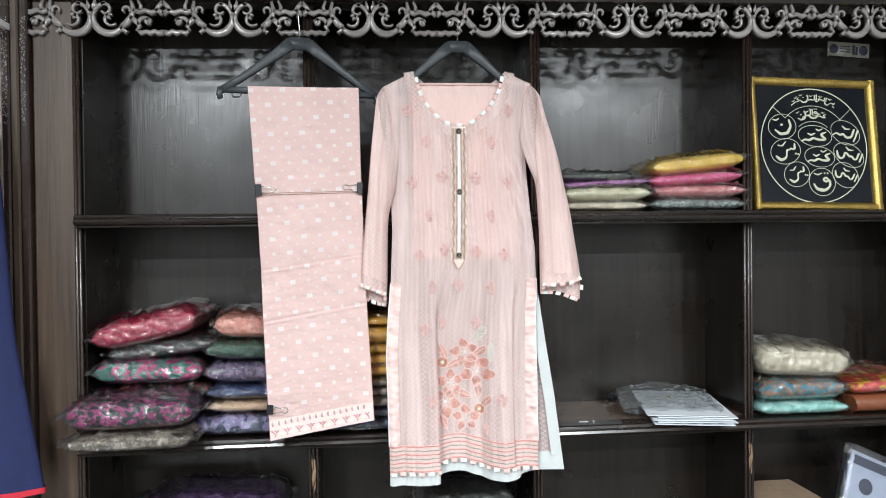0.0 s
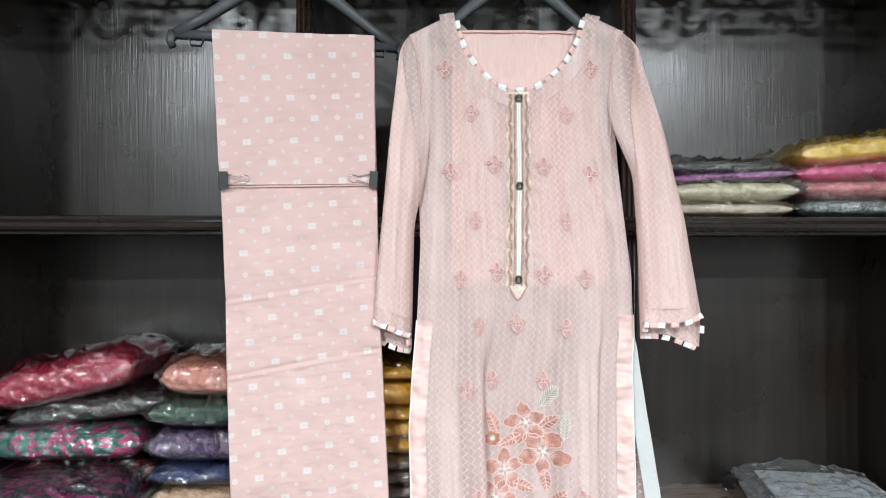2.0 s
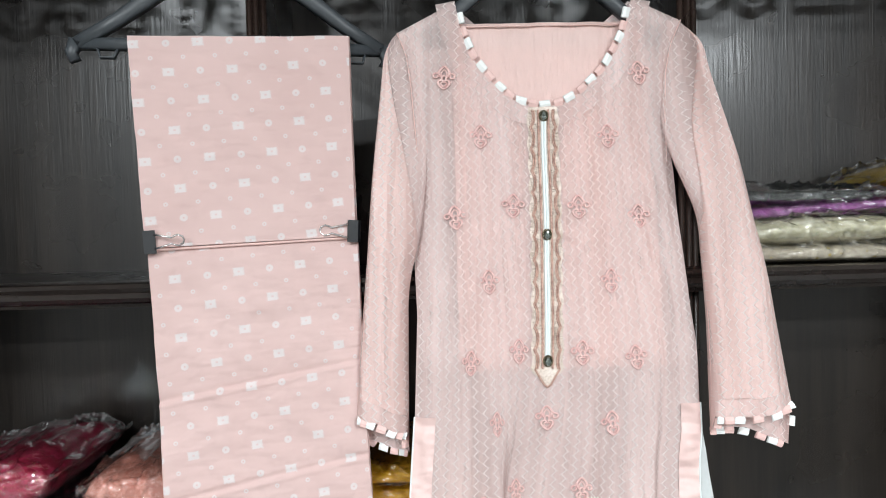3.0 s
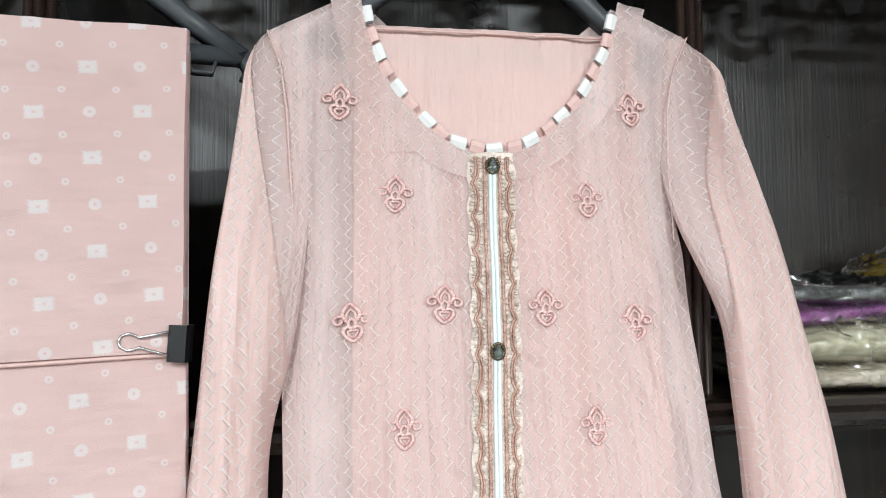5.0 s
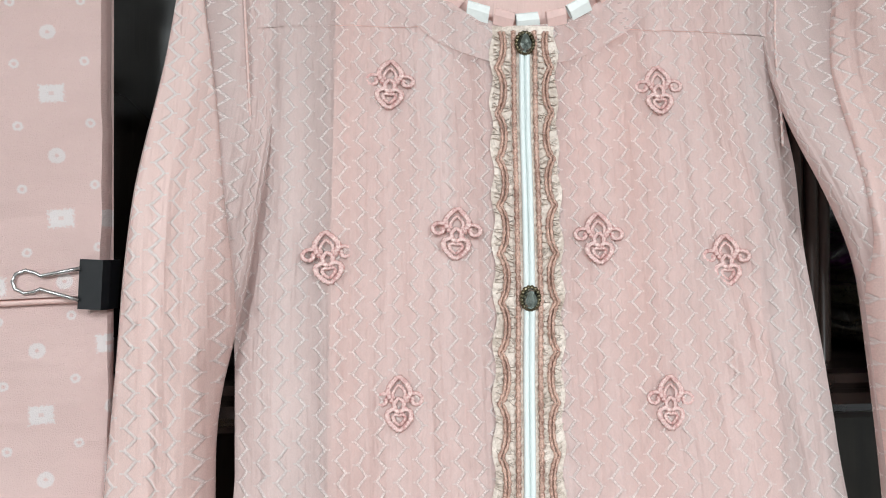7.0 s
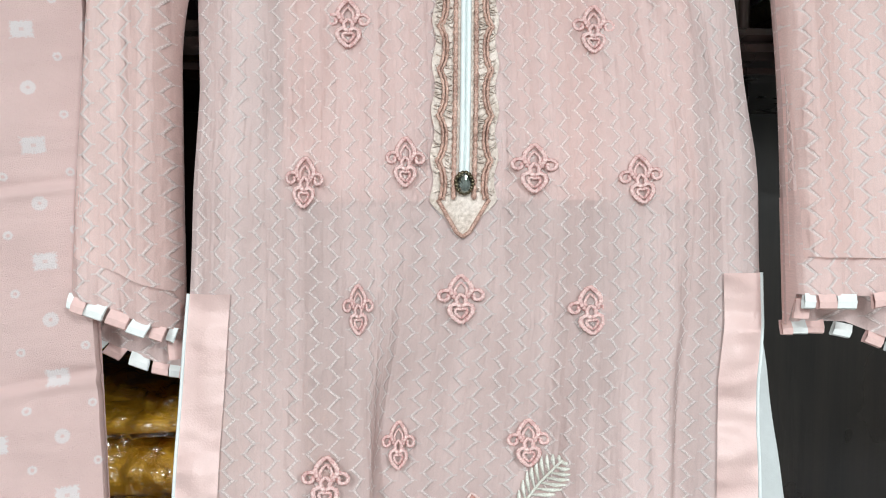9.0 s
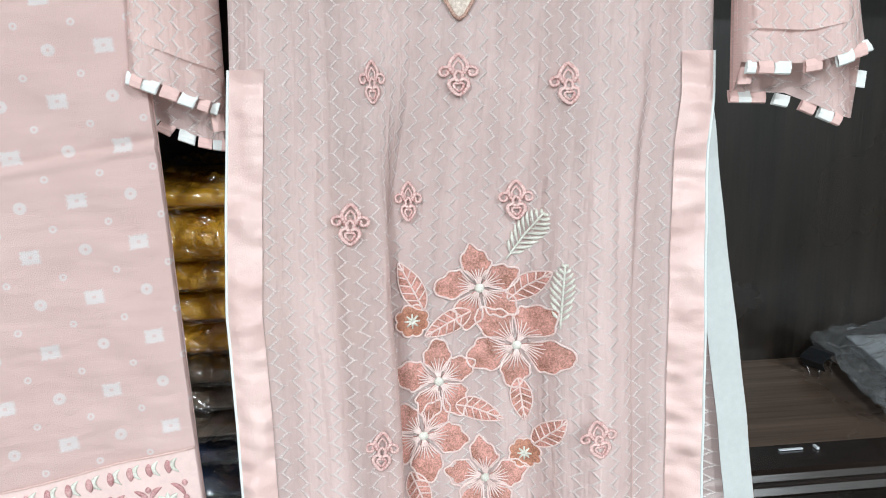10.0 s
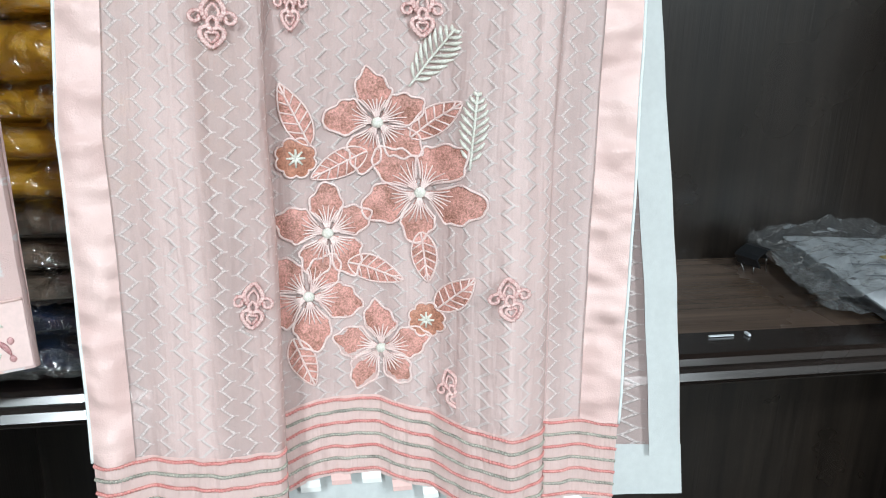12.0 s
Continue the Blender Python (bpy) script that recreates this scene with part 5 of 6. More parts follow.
# ---- packed garments ----
def pack(x0, x1, y0, y1, z0, z1, mat, seed, label, tilt=0.0, turn=0.0, square=4.0, flap=0.014, loft=1.0, group="packed garments", sag=0.0):
    """A folded garment in a clear bag: cloth core with folds, and a crinkled film with flat sealed ends."""
    cx, cy, cz = (x0 + x1) / 2, (y0 + y1) / 2, (z0 + z1) / 2
    w, d, h = x1 - x0, y1 - y0, z1 - z0
    t = thing("bagged_garment", (cx, cy, z0), label, "packed garment", group)
    m = Matrix.Translation((cx, cy, cz)) @ pose(0, 0, 0, 0, -tilt, turn)
    layers = max(1, round(h / 0.017))

    def power(v, e):
        return math.copysign(abs(v) ** e, v)

    def wrap(grow, flap, nx, na, crinkle):
        """A closed skin round the folded cloth, pinched at both ends."""
        rows = []
        for i in range(nx + 1):
            a = 2 * i / nx - 1
            x = a * (w / 2 + flap)
            over = min(1.0, abs(x) / (w / 2 + grow))
            end = max(0.0, 1 - over ** (square + 3)) ** 0.5
            row = []
            for j in range(na):
                q = 2 * math.pi * j / na
                c, u = power(math.cos(q), 0.45), power(math.sin(q), 0.62)
                lump = noise.noise((x * 17 + seed * 7.1, c * 2.0, u + seed)) + 0.5 * noise.noise((x * 44, c * 4.0 + seed, u * 2))
                th = (h / 2 + grow) * end * (1 - 0.16 * loft * (0.5 - 0.5 * lump) * (1 if u > 0 else 0.2))
                z = u * max(th, 0.0008)
                y = c * (d / 2 + grow) * (0.94 + 0.06 * end)
                if not crinkle and c < -0.4:
                    y += 0.0055 * abs(math.sin(math.pi * layers * (z / h + 0.5))) ** 0.5 - 0.004 + 0.003 * lump
                if crinkle:
                    ax, ay = x * math.cos(lump * 0.5 + seed) - y * math.sin(lump * 0.5 + seed), z * 1.3 + y * 0.5
                    k1 = 1 - min(1.0, 2.2 * abs(noise.noise((x * 30 + seed, z * 52 + x * 14, y * 16))))
                    k2 = 1 - min(1.0, 2.2 * abs(noise.noise((ax * 60, ay * 34 + seed, 2.0))))
                    out = 0.0075 * k1 ** 2.5 + 0.0050 * k2 ** 2.5
                    tail = smoothstep((over - 0.8) / 0.2)
                    if u > -0.5:
                        y += c * out
                        z += max(u, 0.0) * out * 1.2
                    z += tail * 0.006 * noise.noise((x * 40, y * 34 + seed, 7.0)) + (0.003 * tail if u > 0 else 0)
                z -= sag * a * a * h
                z = max(z, -h / 2 - 0.0004)
                row.append(m @ Vector((x + 0.004 * noise.noise((y * 40, z * 40, seed)), y, z)))
            rows.append(row)
        b = Build().grid(rows, closed=True)
        for i in (0, nx):
            ring = tuple(range(i * na, (i + 1) * na))
            b.f.append(ring if i else ring[::-1])
        return b

    part("folded_cloth", wrap(0.0, 0.0, 40, 48, False), mat, t)
    part("plastic_bag", wrap(0.0028, flap, 96, 84, True), M_film, t, "clear crinkled plastic bag")
    return t


P = {
    "crimson": pattern("crimson_brocade", (0.34, 0.012, 0.045), (0.48, 0.03, 0.09), (0.62, 0.36, 0.16), 60),
    "black": pattern("black_print", (0.012, 0.014, 0.016), (0.05, 0.06, 0.06), (0.32, 0.34, 0.30), 70),
    "teal": pattern("teal_floral", (0.018, 0.13, 0.11), (0.35, 0.03, 0.13), (0.50, 0.52, 0.40), 34),
    "darkred": pattern("black_red_print", (0.015, 0.015, 0.02), (0.30, 0.03, 0.03), (0.35, 0.30, 0.22), 45, share=0.35),
    "magenta": pattern("magenta_black_brocade", (0.010, 0.016, 0.026), (0.25, 0.012, 0.12), (0.55, 0.40, 0.20), 34, share=0.45),
    "taupe": pattern("taupe_print", (0.12, 0.10, 0.085), (0.26, 0.22, 0.17), (0.42, 0.30, 0.13), 50),
    "salmon": pattern("salmon_brocade", (0.62, 0.24, 0.18), (0.72, 0.34, 0.27), (0.72, 0.50, 0.40), 90),
    "green": pattern("bottle_green_trim", (0.015, 0.07, 0.045), (0.02, 0.10, 0.06), (0.45, 0.38, 0.24), 60, share=0.4),
    "purple": pattern("purple_floral", (0.05, 0.025, 0.09), (0.16, 0.09, 0.20), (0.30, 0.26, 0.33), 55),
    "blue": pattern("navy_blue_print", (0.015, 0.028, 0.10), (0.03, 0.06, 0.19), (0.28, 0.29, 0.22), 60),
    "peach": pattern("peach_gold_brocade", (0.58, 0.36, 0.24), (0.66, 0.46, 0.30), (0.42, 0.29, 0.12), 80),
    "lavender": pattern("lavender_navy", (0.03, 0.05, 0.11), (0.26, 0.22, 0.42), (0.45, 0.48, 0.55), 22, share=0.5),
    "mustard": pattern("mustard_cotton", (0.74, 0.38, 0.018), (0.80, 0.43, 0.03), (0.64, 0.36, 0.05), 20),
    "stone": pattern("taupe_cotton", (0.21, 0.155, 0.11), (0.25, 0.19, 0.14), (0.30, 0.22, 0.16), 20),
    "navy": pattern("navy_cotton_print", (0.012, 0.022, 0.055), (0.02, 0.04, 0.10), (0.03, 0.06, 0.14), 20),
    "yellow": pattern("yellow_brocade", (0.68, 0.43, 0.02), (0.72, 0.50, 0.06), (0.45, 0.38, 0.25), 70),
    "pink": pattern("hot_pink_cotton", (0.56, 0.035, 0.17), (0.66, 0.06, 0.24), (0.40, 0.30, 0.18), 24, share=0.4),
    "rose": pattern("dusty_rose_brocade", (0.50, 0.14, 0.16), (0.60, 0.24, 0.24), (0.62, 0.42, 0.34), 85),
    "silver": pattern("grey_silver_print", (0.10, 0.12, 0.12), (0.30, 0.34, 0.33), (0.45, 0.46, 0.32), 70),
    "cream": pattern("cream_print", (0.58, 0.54, 0.36), (0.66, 0.62, 0.46), (0.12, 0.26, 0.10), 55, share=0.45),
    "beige": pattern("beige_cotton", (0.55, 0.47, 0.36), (0.64, 0.56, 0.44), (0.66, 0.48, 0.06), 26),
    "violet": pattern("violet_cotton", (0.20, 0.035, 0.19), (0.32, 0.07, 0.30), (0.12, 0.04, 0.14), 40),
    "ecru": pattern("ecru_cotton", (0.58, 0.52, 0.40), (0.64, 0.58, 0.46), (0.52, 0.52, 0.34), 30),
    "tealprint": pattern("teal_brown_print", (0.02, 0.18, 0.24), (0.28, 0.13, 0.07), (0.55, 0.50, 0.36), 60),
    "aqua": pattern("aqua_cotton", (0.24, 0.55, 0.50), (0.34, 0.62, 0.57), (0.40, 0.66, 0.60), 30),
    "rainbow": pattern("multicolour_print", (0.62, 0.06, 0.05), (0.66, 0.40, 0.02), (0.12, 0.42, 0.10), 22),
    "grey": pattern("grey_plain_cotton", (0.12, 0.13, 0.12), (0.17, 0.18, 0.165), (0.20, 0.20, 0.18), 30),
}
S2, S1, S3 = 0.877, 1.413, 0.361
# tumbled stack in the first bay
G1 = "stack of tumbled packs"
pack(-0.845, -0.585, 1.615, 1.90, 0.880, 0.924, P["taupe"], 1, "taupe and gold brocade pack overhanging the shelf edge", 1, 0, 5, 0.020, group=G1)
pack(-0.850, -0.580, 1.620, 1.90, 0.925, 1.000, P["magenta"], 2, "magenta and black brocade pack in clear plastic", 1.5, 0, 4, 0.020, 0.7, group=G1)
pack(-0.790, -0.570, 1.735, 1.96, 0.972, 1.008, P["darkred"], 3, "black and red printed pack in clear plastic", 0, 2, 4, 0.012, group=G1)
pack(-0.825, -0.580, 1.715, 1.95, 1.010, 1.071, P["teal"], 4, "teal, magenta and cream floral pack in clear plastic", 0, 0, 3, 0.016, group=G1)
pack(-0.800, -0.560, 1.735, 1.96, 1.071, 1.112, P["black"], 5, "black printed pack with crumpled plastic", 6, 0, 3, 0.014, 1.3, group=G1)
pack(-0.830, -0.590, 1.715, 1.95, 1.108, 1.178, P["crimson"], 6, "crimson brocade pack with gold roundels, tilted", 12, 0, 2.4, 0.016, 0.8, group=G1)
# second stack behind the dupatta
G2 = "stack behind the dupatta"
for z0, z1, key, lab, tl, xa in ((0.879, 0.935, "lavender", "lavender and navy pack in clear plastic", 0, -0.605), (0.937, 0.966, "peach", "peach and gold brocade pack", 0, -0.568), (0.968, 1.003, "blue", "navy blue printed pack in clear plastic", 0, -0.570), (1.005, 1.060, "purple", "purple floral pack in clear plastic", -1, -0.572), (1.061, 1.110, "green", "bottle green pack with beige trim", -1, -0.570), (1.110, 1.174, "salmon", "salmon pink brocade pack in clear plastic", -2, -0.550)):
    pack(xa, -0.350, 1.722, 1.95, z0, z1, P[key], 10 + z0 * 9, lab, tl, 0, 3.4, 0.010, group=G2)
# tidy stack in the second bay
G3 = "tidy stack of cotton packs"
tops = [0.879, 0.911, 0.937, 0.961, 0.986, 1.011, 1.041, 1.067, 1.092, 1.136]
for k, (a, c) in enumerate(zip(tops, tops[1:])):
    key = "navy" if k < 2 else "stone" if k < 5 else "mustard"
    lab = {"navy": "dark navy folded pack in glossy plastic", "stone": "taupe folded pack in glossy plastic", "mustard": "mustard yellow folded pack in glossy plastic"}[key]
    pack(-0.285, -0.045 + 0.004 * (k % 3), 1.732 + 0.004 * (k % 2), 1.95, a, c - 0.0015, P[key], 30 + k, lab, 0, 0, 9, 0.004, 0.5, G3)
pack(-0.285, -0.045, 1.735, 1.95, 1.1365, 1.158, P["mustard"], 44, "mustard yellow folded pack in glossy plastic", 0, 0, 7, 0.004, 0.6, G3)
# packs on the upper shelf
G4 = "packs on the upper shelf"
pack(0.300, 0.520, 1.730, 1.95, S1 + 0.001, 1.438, P["beige"], 50, "flat beige pack with yellow flower print", 0, 0, 4, 0.010, group=G4)
pack(0.305, 0.530, 1.728, 1.95, 1.439, 1.476, P["cream"], 51, "cream pack with green print in clear plastic", 1, 0, 3, 0.012, group=G4)
pack(0.290, 0.535, 1.750, 1.95, 1.475, 1.494, P["violet"], 52, "violet cotton pack in clear plastic", 3, 0, 3, 0.012, group=G4)
pack(0.290, 0.500, 1.755, 1.95, 1.492, 1.512, P["black"], 53, "black printed pack in crumpled plastic", 0, 0, 3, 0.014, 1.4, group=G4)
pack(0.540, 0.790, 1.745, 1.95, S1 + 0.001, 1.446, P["silver"], 54, "grey and silver printed pack in crumpled plastic", 0, 0, 4, 0.010, 1.3, group=G4)
pack(0.545, 0.792, 1.745, 1.95, 1.446, 1.482, P["rose"], 55, "dusty rose brocade pack", 1, 0, 2.6, 0.012, group=G4)
pack(0.535, 0.785, 1.750, 1.95, 1.480, 1.514, P["pink"], 56, "hot pink cotton pack in clear plastic", 3.5, 0, 3, 0.014, group=G4)
pack(0.545, 0.790, 1.745, 1.95, 1.512, 1.560, P["yellow"], 57, "yellow and silver brocade pack, tilted", 6.5, 0, 2.6, 0.014, group=G4)
# stack in the last bay
G5 = "stack of folded suits"
pack(0.820, 1.062, 1.730, 1.95, S2 + 0.001, 0.914, P["aqua"], 60, "aqua folded suit in clear plastic", 0, 0, 5, 0.008, group=G5)
pack(0.820, 1.056, 1.732, 1.95, 0.915, 0.974, P["tealprint"], 61, "teal and brown printed suit in clear plastic", 0, 0, 5, 0.008, 1.1, group=G5)
pack(0.818, 1.064, 1.728, 1.96, 0.975, 1.058, P["ecru"], 62, "cream folded suit in clear plastic", -3, 0, 5, 0.008, 0.7, group=G5)
# lower bays
G6 = "packs on the low shelf"
for z0, z1, key, sd in ((S3 + 0.001, 0.50, "black", 70), (0.501, 0.62, "purple", 71)):
    pack(-0.740, -0.400, 1.77, 1.96, z0, z1, P[key], sd, "dark printed pack in crumpled plastic", 0, 0, 3, 0.015, group=G6)
pack(-0.745, -0.400, 1.76, 1.96, 0.621, 0.725, P["purple"], 72, "dark purple pack in crumpled plastic", -2, 0, 2.4, 0.020, 1.2, group=G6)
pack(-0.790, -0.640, 1.755, 1.90, 0.621, 0.715, P["teal"], 75, "teal green pack in crumpled plastic", 12, 0, 2.4, 0.020, 1.3, group=G6)
for z0, z1, key, sd in ((S3 + 0.001, 0.50, "grey", 76), (0.501, 0.60, "crimson", 77), (0.601, 0.690, "grey", 78)):
    pack(-0.060, 0.195, 1.77, 1.96, z0, z1, P[key], sd, "grey cotton pack in dull plastic" if key == "grey" else "dark red pack under a grey one", 0, 0, 3, 0.012, group=G6)

# multicolour folded cloth and leather wallet
pack(1.075, 1.30, 1.735, 1.95, 0.930, 0.968, P["rainbow"], 64, "multicolour printed scarf in clear plastic", 4, 0, 3, 0.006, group=G5)
wl = thing("leather_wallet", (1.18, 1.82, S2), "brown leather folded wallet under a printed scarf", "wallet")
b = Build()
sec = [(1.728 + 0.024 - 0.024 * math.sin(radians(a)), 0.901 - 0.022 * math.cos(radians(a))) for a in range(0, 181, 15)]
sec = [(1.90, S2 + 0.001)] + [(y, max(z, S2 + 0.001)) for y, z in sec] + [(1.90, 0.926)]
b.grid([[(x, y, z - (0.003 if k in (0, 3) else 0)) for y, z in sec] for k, x in enumerate((1.083, 1.090, 1.29, 1.30))])
part("flap", b, M_leather, wl)
b = Build()
b.box(1.088, 1.295, 1.745, 1.898, S2 + 0.004, 0.918)
part("lining", b, M_leather, wl, "", False)

# ---- framed calligraphy leaning in the last bay ----
pic = thing("framed_calligraphy", (1.03, 1.84, S1), "gilt-framed black panel with cream calligraphy in a circle", "picture")
PM = pose(1.041, 1.812, S1 + 0.003, -6.5, 0.7, 3)
W, H = 0.381, 0.368
for name, x0, x1, z0, z1 in (("frame_rail", -W / 2, W / 2, 0, 0.022), ("frame_rail", -W / 2, W / 2, H - 0.022, H), ("frame_stile", -W / 2, -W / 2 + 0.022, 0.0, H), ("frame_stile", W / 2 - 0.022, W / 2, 0.0, H)):
    b = Build()
    n = 6
    horiz = name == "frame_rail"
    sec = [(0.0, 0.012), (0.001, 0.002), (0.006, -0.004), (0.010, -0.002), (0.013, -0.003), (0.018, 0.002), (0.022, 0.006), (0.022, 0.014)]
    flipz = z0 > 0.1 if horiz else x0 > 0
    def at(u, s):
        o, y = s
        if horiz:
            return PM @ Vector((u, y, (z1 - o) if flipz else (z0 + o)))
        return PM @ Vector(((x1 - o) if flipz else (x0 + o), y - 0.0007, u))
    ends = (x0, x1) if horiz else (z0, z1)
    b.grid([[at(ends[0] + (ends[1] - ends[0]) * i / 60, s) for s in sec] for i in range(61)])
    rr = random.Random(4)
    for i in range(58):
        u = ends[0] + (ends[1] - ends[0]) * (i + 0.5) / 58
        b.ball(at(u, (0.0045, -0.003)), 0.0028 + rr.uniform(-0.0006, 0.0008), 3, 6)
    part(name, b, M_gold, pic, "beaded gilt moulding")
part("field", Build().box(-W / 2 + 0.02, W / 2 - 0.02, 0.008, 0.014, 0.02, H - 0.02, PM), M_ink, pic, "glazed black panel", False)
CXP, CZP, RP = 0.000, H / 2 - 0.004, 0.160


def ring_on(cx, cz, rx, rz, r, turn=0.0, a0=0, a1=360, n=64):
    pts = []
    for i in range(n + 1):
        a = radians(a0 + (a1 - a0) * i / n)
        x, z = rx * math.cos(a), rz * math.sin(a)
        c, s = math.cos(radians(turn)), math.sin(radians(turn))
        pts.append(PM @ Vector((cx + x * c - z * s, 0.0072, cz + x * s + z * c)))
    return Build().tube(pts[:-1] if a1 - a0 == 360 else pts, r, 5, a1 - a0 == 360, 0.4)


part("circle", ring_on(CXP, CZP, RP, RP, 0.0017), M_cream_line, pic, "painted cream circle")
OV = [(-0.083, 0.045, 0.037, 0.031, 10), (0.003, 0.024, 0.045, 0.026, -4), (0.086, 0.034, 0.040, 0.029, -22), (-0.078, -0.016, 0.040, 0.031, 14), (0.012, -0.028, 0.040, 0.025, -4), (0.091, -0.022, 0.042, 0.028, -24),
      (-0.052, -0.072, 0.034, 0.030, 22), (0.014, -0.090, 0.035, 0.034, 0), (0.078, -0.072, 0.036, 0.030, -28)]
OV = [(x * 1.13, z * 1.13, rx * 1.13, rz * 1.13, tn) for x, z, rx, rz, tn in OV]
for x, z, rx, rz, tn in OV:
    part("oval", ring_on(CXP + x, CZP + z, rx, rz, 0.0009, tn), M_cream_line, pic)
part("arch", ring_on(CXP, CZP, 0.112, 0.112, 0.0009, 0, 42, 138, 40), M_cream_line, pic)
part("arch", ring_on(CXP, CZP, 0.068, 0.068, 0.0009, 0, 50, 130, 30), M_cream_line, pic)
for a in (42, 138):
    part("arch_end", Build().tube([PM @ Vector((CXP + r * math.cos(radians(a)), 0.0072, CZP + r * math.sin(radians(a)))) for r in (0.112, RP)], 0.0009, 5, flat=0.4), M_cream_line, pic)


def brush(name, strokes, cx, cz, size, turn=0.0):
    """Letters as brush strokes: lists of (x, z, width) in a unit square."""
    b = Build()
    c, s = math.cos(radians(turn)), math.sin(radians(turn))
    for st in strokes:
        pts = along([(p[0], p[1]) for p in st], max(6, 5 * len(st))) if len(st) > 2 else [(p[0], p[1]) for p in st]
        n = len(pts)
        w = [np.interp(i / (n - 1), np.linspace(0, 1, len(st)), [p[2] for p in st]) * size for i in range(n)]
        q = [(cx + (x * c - z * s) * size, cz + (x * s + z * c) * size) for x, z in pts]
        b.stroke(q, [float(v) for v in w], 0.0058, 0.0072, PM)
    part(name, b, M_cream_line, pic)


NUN = [[(0.5, 0.35, 0.10), (0.55, -0.05, 0.14), (0.25, -0.42, 0.18), (-0.2, -0.42, 0.16), (-0.5, -0.1, 0.08)], [(-0.08, 0.12, 0.12), (0.04, 0.12, 0.12)], [(-0.5, 0.5, 0.05), (-0.3, 0.42, 0.09), (-0.1, 0.5, 0.05)]]
QAF = [[(0.45, 0.1, 0.10), (0.25, 0.3, 0.12), (0.05, 0.12, 0.12), (0.3, 0.0, 0.13), (0.5, 0.15, 0.12), (0.5, -0.25, 0.16), (0.15, -0.5, 0.2), (-0.35, -0.42, 0.16), (-0.55, -0.1, 0.08)], [(0.15, 0.52, 0.1), (0.22, 0.52, 0.1)], [(0.34, 0.52, 0.1), (0.41, 0.52, 0.1)], [(-0.5, 0.5, 0.05), (-0.25, 0.42, 0.09), (0.0, 0.52, 0.05)]]
SIN = [[(0.62, 0.3, 0.07), (0.55, -0.02, 0.12), (0.4, 0.02, 0.09), (0.32, 0.14, 0.07), (0.26, -0.02, 0.1), (0.16, 0.1, 0.07), (0.05, -0.04, 0.12), (-0.05, -0.34, 0.15), (-0.4, -0.4, 0.16), (-0.62, -0.1, 0.07)], [(0.5, -0.25, 0.1), (0.58, -0.25, 0.1)], [(0.62, -0.32, 0.1), (0.70, -0.32, 0.1)], [(-0.35, 0.42, 0.05), (-0.1, 0.32, 0.09), (0.15, 0.5, 0.05)]]
HAM = [[(0.6, 0.25, 0.06), (0.3, 0.1, 0.12), (0.6, -0.12, 0.12), (0.25, -0.18, 0.12), (-0.1, -0.1, 0.1), (-0.3, -0.25, 0.13), (-0.55, -0.2, 0.1), (-0.7, -0.35, 0.05)], [(0.05, 0.35, 0.05), (0.2, 0.28, 0.08), (0.4, 0.4, 0.05)], [(-0.4, 0.1, 0.05), (-0.2, 0.03, 0.09), (0.0, 0.14, 0.05)]]
ALM = [[(0.68, 0.45, 0.12), (0.66, 0.0, 0.10), (0.62, -0.3, 0.06)], [(0.45, 0.4, 0.10), (0.42, -0.1, 0.13), (0.15, -0.25, 0.13), (-0.1, -0.1, 0.12), (-0.25, -0.25, 0.13), (-0.5, -0.2, 0.1), (-0.68, -0.42, 0.05)], [(-0.3, 0.3, 0.05), (-0.05, 0.2, 0.1), (0.2, 0.32, 0.05)]]
SAD = [[(0.72, 0.4, 0.1), (0.70, -0.1, 0.08)], [(0.52, 0.36, 0.09), (0.5, -0.05, 0.11), (0.3, -0.1, 0.1), (0.2, 0.05, 0.1), (0.05, -0.08, 0.11), (-0.15, 0.08, 0.1), (-0.3, -0.02, 0.1), (-0.2, -0.1, 0.1), (-0.3, -0.35, 0.14), (-0.55, -0.35, 0.12), (-0.72, -0.05, 0.06)], [(-0.3, 0.35, 0.05), (-0.1, 0.26, 0.09), (0.15, 0.36, 0.05)]]
for st, (x, z, rx, rz, tn), size in ((NUN, OV[0], 0.042), (HAM, OV[1], 0.050), (ALM, OV[2], 0.044), (SIN, OV[3], 0.046), (HAM, OV[4], 0.046), (SAD, OV[5], 0.046), (SIN, OV[6], 0.038), (QAF, OV[7], 0.042), (SAD, OV[8], 0.040)):
    brush("letter", st, CXP + x, CZP + z, size * 1.13, tn)
for k, (a, st) in enumerate(((112, HAM), (100, NUN), (90, ALM), (78, SAD), (66, SIN))):
    brush("letter", st, CXP + 0.134 * math.cos(radians(a)), CZP + 0.134 * math.sin(radians(a)), 0.024, a - 90)
for a, st in ((112, NUN), (100, ALM), (88, QAF), (74, HAM)):
    brush("letter", st, CXP + 0.090 * math.cos(radians(a)), CZP + 0.090 * math.sin(radians(a)), 0.026, a - 90)

